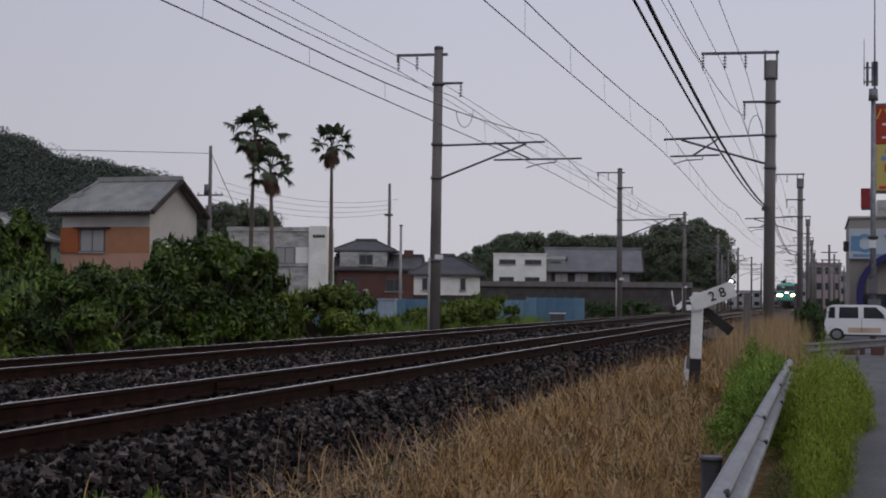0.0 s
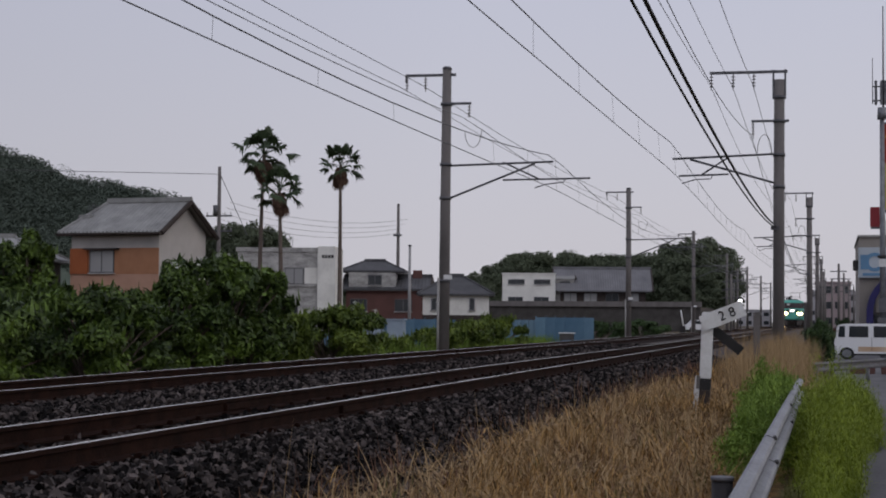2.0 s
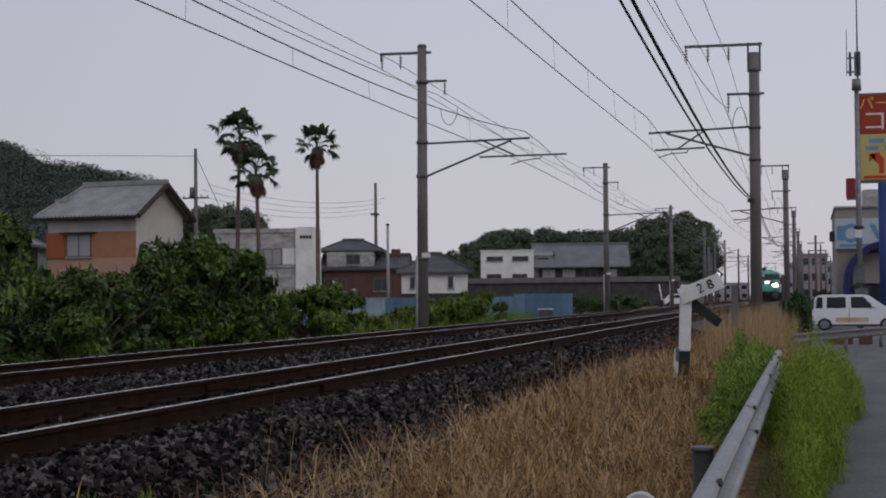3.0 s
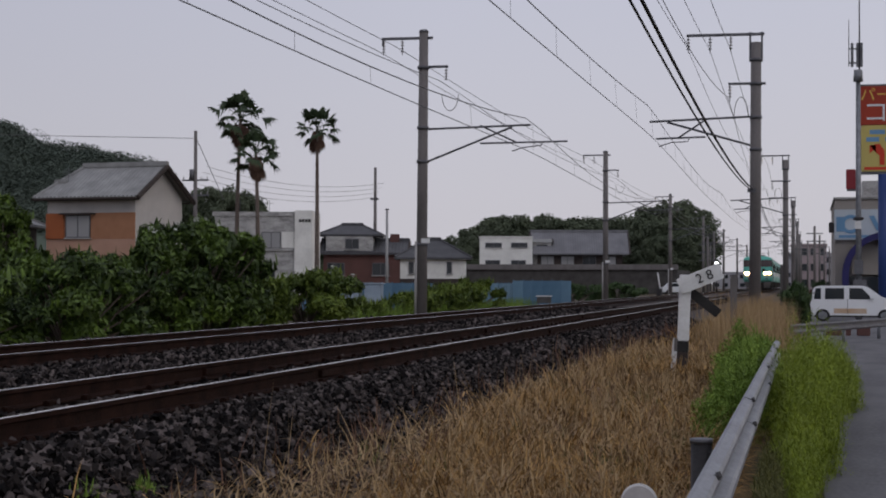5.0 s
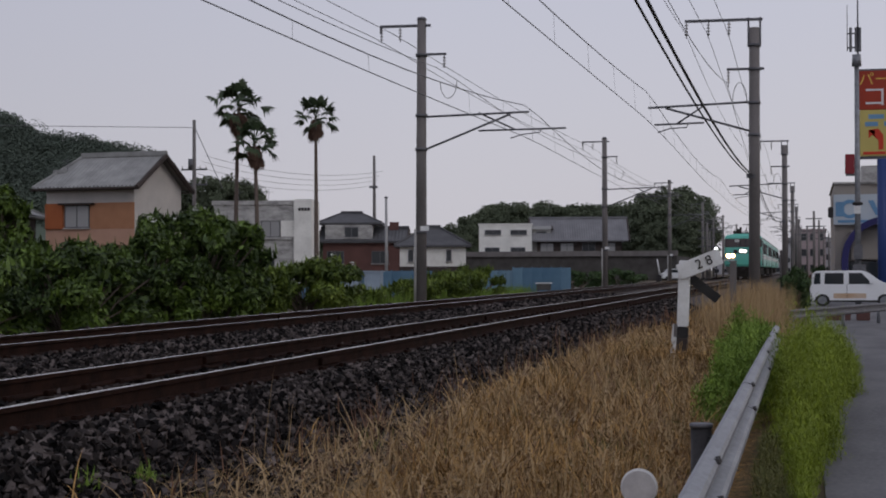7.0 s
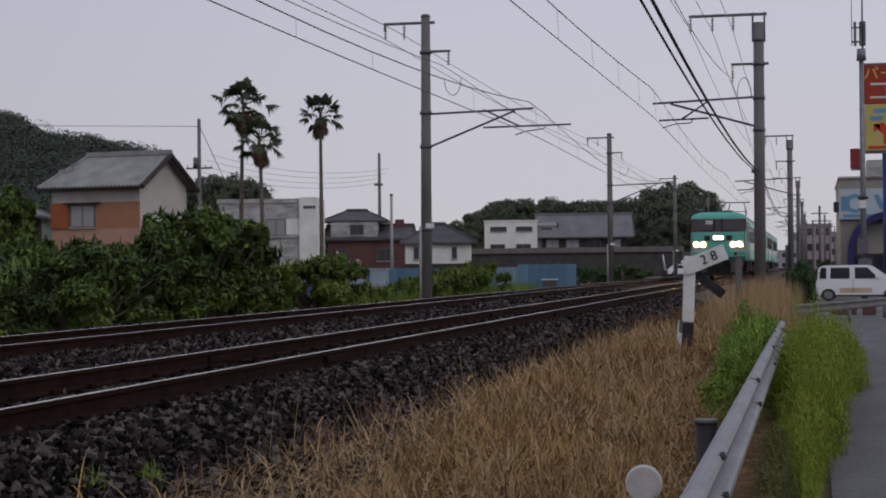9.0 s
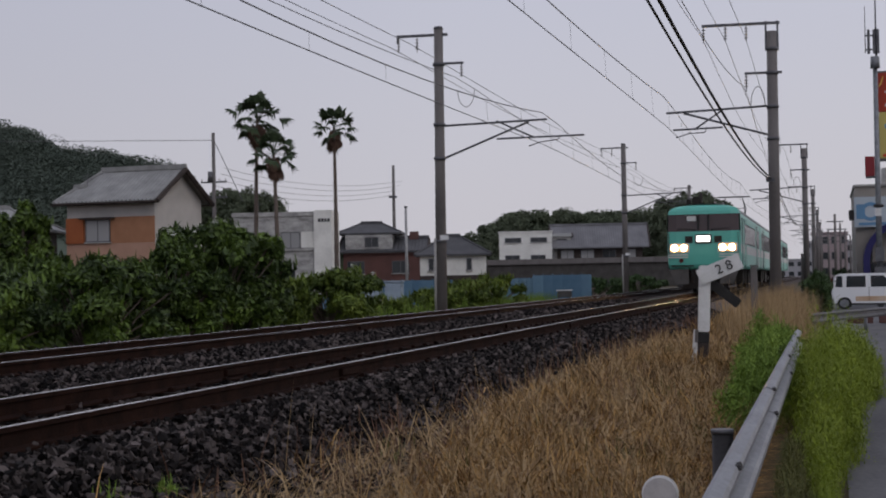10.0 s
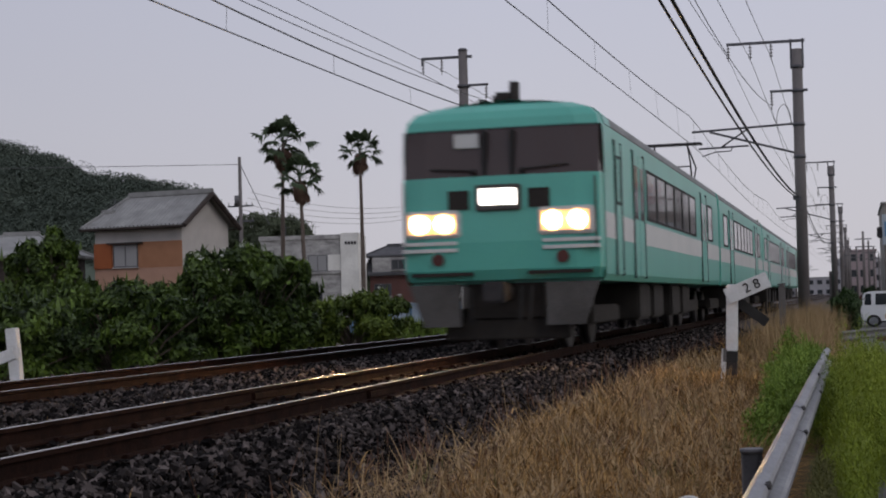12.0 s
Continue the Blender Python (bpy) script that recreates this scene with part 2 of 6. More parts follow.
def cyl(bm, p, q, r0, r1=None, n=10, caps=True):
    p, q = Vector(p), Vector(q)
    r1 = r0 if r1 is None else r1
    d = (q - p).normalized()
    u = d.orthogonal().normalized()
    w = d.cross(u)
    rings = []
    for c, r in ((p, r0), (q, r1)):
        rings.append([bm.verts.new(c + r * (math.cos(2 * math.pi * i / n) * u + math.sin(2 * math.pi * i / n) * w)) for i in range(n)])
    for i in range(n):
        f = bm.faces.new((rings[0][i], rings[0][(i + 1) % n], rings[1][(i + 1) % n], rings[1][i]))
        f.smooth = n > 6
    if caps:
        bm.faces.new(rings[0][::-1])
        bm.faces.new(rings[1])
    return bm


def tube(bm, pts, r, n=5):
    """One connected tube along a line of points."""
    pts = [Vector(p) for p in pts]
    last = None
    for i, p in enumerate(pts):
        d = (pts[min(i + 1, len(pts) - 1)] - pts[max(i - 1, 0)]).normalized()
        u = d.cross(Vector((0.31, 0.2, 0.93)))
        u = u.normalized() if u.length > 0.05 else d.orthogonal().normalized()
        w = d.cross(u)
        ring = [bm.verts.new(p + r * (math.cos(2 * math.pi * k / n) * u + math.sin(2 * math.pi * k / n) * w)) for k in range(n)]
        if last:
            for k in range(n):
                bm.faces.new((last[k], last[(k + 1) % n], ring[(k + 1) % n], ring[k])).smooth = True
        last = ring
    return bm


def prism(bm, outline, y0, y1):
    """An outline in x and z, drawn out along y."""
    a = [bm.verts.new((x, y0, z)) for x, z in outline]
    b = [bm.verts.new((x, y1, z)) for x, z in outline]
    k = len(a)
    for i in range(k):
        bm.faces.new((a[i], a[(i + 1) % k], b[(i + 1) % k], b[i]))
    bm.faces.new(a[::-1])
    bm.faces.new(b)
    return bm


def B():
    return bmesh.new()


def obj(name, bm, material):
    bmesh.ops.recalc_face_normals(bm, faces=bm.faces)
    me = bpy.data.meshes.new(name)
    bm.to_mesh(me)
    bm.free()
    for m in (material if isinstance(material, (list, tuple)) else [material]):
        me.materials.append(m)
    return new(name, me)


def part(name, bm, material, parent, label="", m=None):
    ob = obj(name, bm, material)
    ob.parent = parent
    if m is not None:
        ob.matrix_basis = m
    if label:
        ob["label"] = label
    return ob


def empty(name, m, label, category, group="", kind=""):
    ob = new(name)
    ob.matrix_basis = m
    return tagged(ob, label, category, group, kind)


def soup(name, verts, faces, material):
    me = bpy.data.meshes.new(name)
    me.from_pydata(verts, [], faces)
    me.materials.append(material)
    return new(name, me)


def blades(rng, centres, length, width, lean, bend=0.5, seg=2, az=None):
    """Bent tapering strips on the given feet: arrays of feet, lengths and widths."""
    n = len(centres)
    az = rng.uniform(0, 2 * np.pi, n) if az is None else az
    tilt = np.abs(rng.normal(0, lean, n)) if lean < 0.9 else rng.uniform(0.25, lean * 1.4, n)
    d = np.stack([np.cos(az), np.sin(az)], 1)
    side = np.stack([-np.sin(az + rng.normal(0, 1, n)), np.cos(az)], 1)
    side /= np.linalg.norm(side, axis=1)[:, None] + 1e-9
    V = np.zeros((n, seg * 2 + 1, 3))
    for k in range(seg + 1):
        s = k / seg
        hor = length * (np.sin(tilt) * s + bend * tilt * s * s * 0.6)
        ver = length * s * np.cos(np.minimum(tilt * (1 + bend * s), 1.5))
        c = centres + np.concatenate([d * hor[:, None], ver[:, None]], 1)
        w = (width * (1 - 0.75 * s) / 2)[:, None] * side
        if k < seg:
            V[:, 2 * k, :] = c
            V[:, 2 * k + 1, :] = c
            V[:, 2 * k, :2] -= w
            V[:, 2 * k + 1, :2] += w
        else:
            V[:, 2 * k, :] = c
    base = (np.arange(n) * (seg * 2 + 1))[:, None]
    quads = [(base + np.array([2 * k, 2 * k + 1, 2 * k + 3, 2 * k + 2])) for k in range(seg - 1)]
    tri = base + np.array([2 * seg - 2, 2 * seg - 1, 2 * seg])
    faces = [q for qq in quads for q in qq.tolist()] + tri.tolist()
    return V.reshape(-1, 3).tolist(), faces


def leaf_cloud(rng, lobes, per, size, shell=0.45):
    """Leaves, folded quads, in the outer shell of many small lobes (x, y, z, rx, ry, rz)."""
    P, D = [], []
    for x, y, z, rx, ry, rz in lobes:
        v = rng.normal(size=(per, 3))
        v /= np.linalg.norm(v, axis=1)[:, None]
        r = 1 - shell * rng.random(per) ** 1.5
        P.append(np.array([x, y, z]) + v * r[:, None] * np.array([rx, ry, rz]))
        D.append(v)
    P, D = np.concatenate(P), np.concatenate(D)
    n = len(P)
    face = D * 0.7 + np.array([0, 0, 0.5]) + rng.normal(0, 0.42, (n, 3))
    a = np.cross(face, rng.normal(size=(n, 3)))
    a /= np.linalg.norm(a, axis=1)[:, None]
    b = np.cross(face, a)
    b /= np.linalg.norm(b, axis=1)[:, None]
    s = (size * rng.uniform(0.6, 1.3, n))[:, None]
    droop = s * np.array([0, 0, 0.22])
    V = np.stack([P - a * s - droop, P + b * s * 0.42, P + a * s - droop, P - b * s * 0.42], 1).reshape(-1, 3)
    F = np.arange(4 * n).reshape(-1, 4)
    return V.tolist(), F.tolist()


# ---- ground and track ----
NEAR, FAR, GAUGE = -4.94, -8.75, 1.067
PROFILE = [(-3000, -0.5), (-300, -0.5), (-60, -0.5), (-30, -0.5), (-16, -0.5), (-12.6, -0.52), (-11.6, -0.42), (-10.9, -0.34), (-3.3, -0.34), (-2.9, -0.42), (-1.9, -0.5), (-0.8, -0.62),
           (-0.35, -0.72), (-0.1, -0.76), (0.3, -0.76), (3, -0.77), (8, -0.78), (30, -0.8), (300, -0.8), (3000, -0.8)]


def ground_z(x):
    for (a, za), (b, zb) in zip(PROFILE, PROFILE[1:]):
        if a <= x <= b:
            return za + (zb - za) * (x - a) / (b - a)
    return -0.8


def build_ground():
    ys = [-400, -60, -10] + list(range(0, 60, 2)) + [70, 90, 120, 160, 220, 320, 500, 900, 2000, 4500]
    bm = B()
    grid = []
    for y in ys:
        grid.append([bm.verts.new((x, y, z + (0.03 * noise.noise((x * 0.9, y * 0.5, 3.0)) if -3 < x < -0.4 else 0))) for x, z in PROFILE])
    for r0, r1 in zip(grid, grid[1:]):
        for i in range(len(r0) - 1):
            bm.faces.new((r0[i], r0[i + 1], r1[i + 1], r1[i]))
    tagged(obj("ground", bm, M_FIELD), "rough earth with weeds beside the railway", "ground", kind="structure")
    bm = B()
    box(bm, 0.12, 9.0, -12, 130, -0.9, -0.748)
    tagged(obj("road", bm, M_ASPHALT), "worn grey asphalt road behind the guard rail", "road", kind="structure")
    bm = B()
    outline = [(-12.3, -0.75), (-11.5, -0.45), (-10.75, -0.21), (-7.2, -0.21), (-6.85, -0.25), (-6.5, -0.21), (-3.72, -0.21), (-3.25, -0.40), (-2.95, -0.74)]
    prism(bm, outline, -30, 700)
    tagged(obj("ballast_bed", bm, M_BALLAST), "dark grey crushed-stone bed under both tracks", "ballast", kind="structure")


def ballast_surface(x):
    pts = [(-12.3, -0.7), (-11.5, -0.4), (-10.75, -0.17), (-7.2, -0.17), (-6.85, -0.21), (-6.5, -0.17), (-3.72, -0.17), (-3.25, -0.36), (-2.9, -0.42), (-2.5, -0.46)]
    return np.interp(x, [p[0] for p in pts], [p[1] for p in pts])


def build_stones():
    rng = np.random.default_rng(4)
    ico = np.array([(x, y, z) for x in (-1, 1) for y in (-1, 1) for z in (-1, 1)]) * 0.75
    fi = np.array([(0, 1, 3, 2), (4, 6, 7, 5), (0, 4, 5, 1), (2, 3, 7, 6), (0, 2, 6, 4), (1, 5, 7, 3)])
    V, F, k = [], [], 0
    # stretches: x from, x to, y from, y to, stones a square metre, radius
    for x0, x1, y0, y1, dens, rad in ((-4.0, -2.5, 5, 22, 1150, 0.0255), (-4.0, -2.6, 22, 48, 420, 0.036), (-4.35, -4.0, 5, 30, 600, 0.022), (-8.2, -5.5, 11, 34, 420, 0.027), (-8.2, -5.5, 34, 60, 110, 0.05), (-11.6, -9.3, 18, 60, 80, 0.05), (-5.4, -4.5, 8, 30, 90, 0.03)):
        n = int((x1 - x0) * (y1 - y0) * dens)
        xs, ys = rng.uniform(x0, x1, n), rng.uniform(y0, y1, n)
        zs = ballast_surface(xs) + rng.uniform(-0.05, 0.03, n)
        sc = rad * rng.uniform(0.6, 1.45, (n, 1, 1)) * rng.uniform(0.4, 1.35, (n, 1, 3))
        q = rng.normal(size=(n, 3, 3))
        rot = np.linalg.qr(q)[0]
        jit = ico[None] * rng.uniform(0.3, 1.35, (n, 8, 3))
        pts = np.einsum("nij,nkj->nki", rot, jit * sc) + np.stack([xs, ys, zs], 1)[:, None, :]
        V.append(pts.reshape(-1, 3))
        F.append((fi[None] + (k + 8 * np.arange(n))[:, None, None]).reshape(-1, 4))
        k += 8 * n
    ob = soup("ballast_stones", np.concatenate(V).tolist(), np.concatenate(F).tolist(), M_STONE)
    tagged(ob, "angular dark grey crushed stones along the rails", "ballast", kind="stuff")


def build_track(centre, name):
    top = empty(name, pose(centre, 0, 0), "narrow-gauge track with rusty rails polished on top", "railway track", "railway tracks", "structure")
    for s in (-1, 1):
        c = s * (GAUGE / 2 + 0.032)
        bm = B()
        prism(bm, [(c - 0.065, -0.153), (c + 0.065, -0.153), (c + 0.065, -0.14), (c + 0.01, -0.122), (c + 0.009, -0.045), (c + 0.032, -0.036), (c + 0.032, -0.008), (c - 0.032, -0.008), (c - 0.032, -0.036), (c - 0.009, -0.045), (c - 0.01, -0.122), (c - 0.065, -0.14)], -30, 700)
        rail = part("rail", bm, M_RUST, top)
        bm = B()
        prism(bm, [(c - 0.015, -0.0075), (c + 0.012, -0.0075), (c + 0.010, -0.0045), (c - 0.013, -0.0045)], -30, 700)
        part("running_surface", bm, M_RAILTOP, rail, "bright worn rail head")
        bm = B()
        for y in (14.2, 27.5, 39.8, 64.8, 89.8):
            box(bm, c - 0.045, c + 0.045, y - 0.28, y + 0.28, -0.115, -0.05, 0.006)
        part("fishplate", bm, M_RUST, rail, "bolted rusty joint plates")
    bm = B()
    prism(bm, [(-1.0, -0.28), (1.0, -0.28), (1.0, -0.165), (0.72, -0.15), (0.4, -0.16), (-0.4, -0.16), (-0.72, -0.15), (-1.0, -0.165)], -0.12, 0.12)
    first = part("sleeper", bm, M_SLEEPER, top, m=pose(0, 2, 0))
    bm = B()
    for s in (-1, 1):
        for d in (-1, 1):
            c = s * (GAUGE / 2 + 0.032) + d * 0.09
            box(bm, c - 0.025, c + 0.025, -0.05, 0.05, -0.158, -0.115, 0.008)
    clip = bpy.data.meshes.new("fastening")
    bm.to_mesh(clip)
    bm.free()
    clip.materials.append(M_RUST)
    for i in range(1, 150):
        ob = new("sleeper", first.data)
        ob.parent = top
        ob.matrix_basis = pose(0, 2 + i * 0.62, 0)
        if i < 75:
            f = new("fastening", clip)
            f.parent = ob


# ---- overhead line ----
def wire(name, fn, y0, y1, r, material, label, step=4.0, group="overhead wires"):
    n = max(2, int((y1 - y0) / step))
    bm = B()
    tube(bm, [fn(y0 + (y1 - y0) * i / n) for i in range(n + 1)], r, 4)
    return tagged(obj(name, bm, material), label, "wire", group)


SPAN, YL, YR = 48.0, 50.0, 50.2


def sagging(x, ztop, sag, y0, lean=0.0):
    """A wire along the line that hangs between supports every SPAN metres from y0."""
    def fn(y):
        u = ((y - y0) / SPAN) % 1.0
        return (x + lean * math.cos(math.pi * 2 * u / 2) * (1 if int((y - y0) // SPAN) % 2 == 0 else -1), y, ztop - sag * 4 * u * (1 - u))
    return fn


def insulator(bm, x, y, z, drop=0.42):
    for i in range(4):
        cyl(bm, (x, y, z - 0.06 - i * 0.1), (x, y, z - 0.1 - i * 0.1), 0.03, 0.065, 8)
    cyl(bm, (x, y, z), (x, y, z - drop), 0.016, n=6)


def catenary_pole(side):
    """side -1: stands on the far side and reaches to +x; side 1: on the near side and reaches to -x. Base at the origin, z = 0 at rail level."""
    left = side < 0
    top = empty("catenary_pole", pose(0, 0, 0), "grey concrete overhead-line mast with steel brackets beside the track", "mast", "overhead-line masts")
    h = 8.95 if left else 8.3
    bm = B()
    cyl(bm, (0, 0, -0.9), (0, 0, h), 0.19 if left else 0.185, 0.145 if left else 0.16, 20)
    pole = part("pole", bm, M_CONC, top)
    for z in ((2.0, 4.7, 5.8, 7.77) if left else (4.95, 5.95, 7.0, 7.75)):
        part("clamp_band", cyl(B(), (0, 0, z - 0.05), (0, 0, z + 0.05), 0.2 if left else 0.192, n=16), M_STEEL, pole)
    if left:
        bm = B()
        cyl(bm, (0, 0, h - 0.02), (0, 0, h + 0.06), 0.17, 0.12, 14)
        part("pole_cap", bm, M_STEEL, pole)
        bm = B()
        box(bm, -1.4, 0.3, -0.05, 0.05, 8.7, 8.78)
        box(bm, -1.4, -1.34, -0.05, 0.05, 8.5, 8.7)
        part("feeder_arm", bm, M_STEEL, top)
        for x in (-1.35, -0.72):
            bm = B()
            insulator(bm, x, 0, 8.7, 0.5)
            part("feeder_insulator", bm, M_INSUL, top)
        bm = B()
        box(bm, -0.15, 0.82, -0.05, 0.05, 7.76, 7.83)
        part("branch_arm", bm, M_STEEL, top)
        bm = B()
        insulator(bm, 0.76, 0, 7.76)
        part("branch_insulator", bm, M_INSUL, top)
        bm = B()
        cyl(bm, (0.1, 0, 5.76), (3.55, 0, 5.86), 0.035, n=8)
        cyl(bm, (0.1, 0, 4.68), (2.95, 0, 5.8), 0.035, n=8)
        part("cantilever", bm, M_STEEL, top)
        bm = B()
        cyl(bm, (1.9, 0, 5.28), (4.75, 0, 5.32), 0.03, n=8)
        cyl(bm, (1.9, 0, 5.86), (3.1, 0, 5.3), 0.028, n=8)
        part("registration_arm", bm, M_STEEL, top)
        bm = B()
        tube(bm, [(3.95, 0, 5.3), (3.9, 0, 5.2), (3.3, 0, 5.13), (2.95, 0, 5.02)], 0.018, 6)
        part("steady_arm", bm, M_STEEL, top)
        bm = B()
        pts = [(0.9 + 0.28 * math.cos(a), 0, 6.9 - 0.55 * math.sin(a)) for a in [math.pi * i / 8 for i in range(9)]]
        tube(bm, pts, 0.012, 5)
        part("jumper_loop", bm, M_WIRE, top)
        bm = B()
        box(bm, 0.02, 0.3, -0.2, -0.18, 2.05, 2.2)
        part("conduit", cyl(B(), (-0.16, -0.13, -0.5), (-0.16, -0.13, 2.1), 0.045, n=8), M_PIPE, pole, "pale cable conduit")
        part("mast_plate", bm, M_WHITE, pole, "small white mast plate with unreadable marks")
    else:
        for x in (-0.18, 0.18):
            part("head_bracket", box(B(), x - 0.03, x + 0.03, -0.04, 0.04, 7.7, 8.62), M_STEEL, top)
        bm = B()
        box(bm, -2.15, 0.25, -0.05, 0.05, 8.52, 8.6)
        part("feeder_arm", bm, M_STEEL, top)
        for x in (-2.1, -1.42, -0.78):
            bm = B()
            insulator(bm, x, 0, 8.52, 0.5)
            part("feeder_insulator", bm, M_INSUL, top)
        bm = B()
        box(bm, -0.85, 0.3, -0.05, 0.05, 6.98, 7.05)
        part("branch_arm", bm, M_STEEL, top)
        bm = B()
        insulator(bm, -0.8, 0, 7.0, 0.55)
        part("branch_insulator", bm, M_INSUL, top)
        bm = B()
        cyl(bm, (-0.15, 0, 5.98), (-3.3, 0, 5.86), 0.035, n=8)
        cyl(bm, (-0.15, 0, 5.08), (-2.75, 0, 5.84), 0.035, n=8)
        part("cantilever", bm, M_STEEL, top)
        bm = B()
        cyl(bm, (-1.55, 0, 5.36), (-3.1, 0, 5.32), 0.03, n=8)
        cyl(bm, (-1.55, 0, 5.9), (-2.4, 0, 5.34), 0.028, n=8)
        part("registration_arm", bm, M_STEEL, top)
        bm = B()
        tube(bm, [(-2.05, 0, 5.34), (-2.1, 0, 5.22), (-2.6, 0, 5.2), (-3.0, 0, 5.08)], 0.018, 6)
        part("steady_arm", bm, M_STEEL, top)
        bm = B()
        pts = [(-0.45 + 0.22 * math.cos(a), 0, 6.0 + 0.6 * math.sin(a)) for a in [math.pi * i / 8 for i in range(9)]]
        tube(bm, pts, 0.012, 5)
        part("jumper_loop", bm, M_WIRE, top)
        bm = B()
        box(bm, -0.24, 0.02, -0.2, -0.15, 3.6, 3.72)
        part("cable_bracket", bm, M_STEEL, top)
    return top


def build_overhead():
    pl = catenary_pole(-1)
    pl.matrix_basis = pose(-12.2, YL, 0, 0, 0.35, 0)
    for i in range(1, 7):
        copy_thing(pl, pose(-12.15, YL + i * SPAN, 0))
    pr = catenary_pole(1)
    pr.matrix_basis = pose(-1.56, YR, 0, 0, 0.3, 0)
    for i in range(1, 6):
        copy_thing(pr, pose(-1.3 + 0.08 * i, YR + i * SPAN, 0))
    for tx, y0, zc, zm, sag, dip in ((FAR, YL, 4.96, 6.03, 0.88, 0.14), (NEAR, YR, 5.41, 6.35, 0.46, 0.11)):
        con = sagging(tx, zc, dip, y0, 0.18)
        mes = sagging(tx, zm, sag, y0, 0.12)
        wire("contact_wire", con, y0 - 46, y0 + 5 * SPAN, 0.011, M_WIRE, "taut contact wire over the track")
        wire("messenger_wire", mes, y0 - 46, y0 + 5 * SPAN, 0.013, M_WIRE, "sagging messenger wire over the track", 3.0)
        bm = B()
        for i in range(40):
            y = y0 - 44 + i * 4.8 + 1.2
            cyl(bm, con(y), mes(y), 0.004, n=4, caps=False)
        tagged(obj("dropper_wires", bm, M_WIRE), "thin droppers between messenger and contact wire", "wire", kind="stuff")
    for x, z, sag, y0 in ((-13.55, 8.3, 0.25, YL), (-12.92, 8.4, 0.22, YL), (-11.44, 7.27, 0.51, YL), (-3.62, 8.15, 0.45, YR), (-2.94, 8.1, 0.45, YR), (-2.3, 8.1, 0.45, YR), (-2.36, 6.6, 1.05, YR)):
        wire("feeder_wire", sagging(x, z, sag, y0), y0 - 46, y0 + 5 * SPAN, 0.011, M_WIRE, "thin feeder wire hung from mast insulators", 3.0)
    for xa, xb, z, sag, r in ((-1.53, -1.68, 3.7, 0.47, 0.018), (-1.43, -1.62, 3.72, 0.45, 0.026)):
        def hung(y, xa=xa, xb=xb, z=z, sag=sag):
            u = (y - YR) / SPAN + 1
            return (xa + (xb - xa) * u, y, z - sag * 4 * u * (1 - u))
        wire("signal_cable", hung, YR - 46, YR, r, M_CABLE, "thick black cable sagging between masts", 2.5, "black cables")
        wire("signal_cable", sagging(xb + 0.1, z, 0.5, YR), YR, YR + 4 * SPAN, r * 0.8, M_CABLE, "thick black cable sagging between masts", 4, "black cables")


# ---- vegetation ----
def lobed(rng, w, d, h, count, size, low=0.3):
    """Leafy lobes gathered in separate clumps over a dome, with some filling below."""
    out = []
    clumps = max(5, count // 9)
    for i in range(clumps):
        a, r = 2.4 * i + rng.uniform(-0.5, 0.5), math.sqrt((i + 0.5) / clumps) * 0.84
        x, y = r * math.cos(a) * w / 2, r * math.sin(a) * d / 2
        zt = h * (1 - 0.55 * r ** 2) * rng.uniform(0.68, 1.0)
        big = rng.uniform(0.7, 1.2) * size
        for j in range(7):
            v = rng.normal(size=3)
            v /= np.linalg.norm(v)
            s = big * rng.uniform(0.55, 1.2)
            out.append((x + v[0] * big * w * 0.1, y + v[1] * big * d * 0.1, max(0.2, zt * 0.84 + abs(v[2]) * zt * 0.16 * big), s * (w * 0.035 + 0.1), s * (d * 0.035 + 0.1), s * (h * 0.03 + 0.11)))
        for j in range(4):
            s = rng.uniform(0.7, 1.3)
            out.append((x * rng.uniform(0.7, 1.1), y * rng.uniform(0.7, 1.1), max(0.15, zt * rng.uniform(low * 0.5, 0.75)), s * (w * 0.05 + 0.1), s * (d * 0.05 + 0.1), s * (h * 0.05 + 0.1)))
    return out


def shrub(x, y, w, d, h, seed, leaf=0.085, material=None, label="leafy green shrub beside the track", name="shrub", count=34, per=150, z0=-0.52, low=0.3, blossom=False):
    rng = np.random.default_rng(seed)
    top = empty(name, pose(x, y, z0), label, "shrub", "shrubs along the railway")
    lobes = lobed(rng, w, d, h, count, 1.0, low)
    bm = B()
    for lx, ly, lz, *_ in lobes[::2]:
        tube(bm, [(lx * 0.15, ly * 0.15, -0.1), (lx * 0.5, ly * 0.5, lz * 0.55), (lx, ly, lz)], 0.018, 5)
    part("branchwork", bm, M_BARK, top)
    V, F = leaf_cloud(rng, lobes, per, leaf)
    crown = soup("crown", V, F, material or M_LEAF)
    crown.parent = top
    # sprays that break the outline
    feet = np.array([(l[0] + rng.normal(0, 0.12), l[1], l[2]) for l in lobes for _ in range(10)])
    n = len(feet)
    V, F = blades(rng, feet, rng.uniform(0.14, 0.34, n), rng.uniform(0.07, 0.12, n), 0.8)
    sp = soup("sprays", V, F, material or M_LEAF)
    sp.parent = top
    if blossom:
        spots = [(l[0], l[1], l[2] + l[5], 0.07, 0.07, 0.1) for l in sorted(lobes, key=lambda l: -l[2])[:26:2]]
        V, F = leaf_cloud(rng, spots, 14, 0.05, 0.9)
        b = soup("blossom", V, F, M_BLOSSOM)
        b.parent = top
        b["label"] = "scattered pale flower heads"
    return top


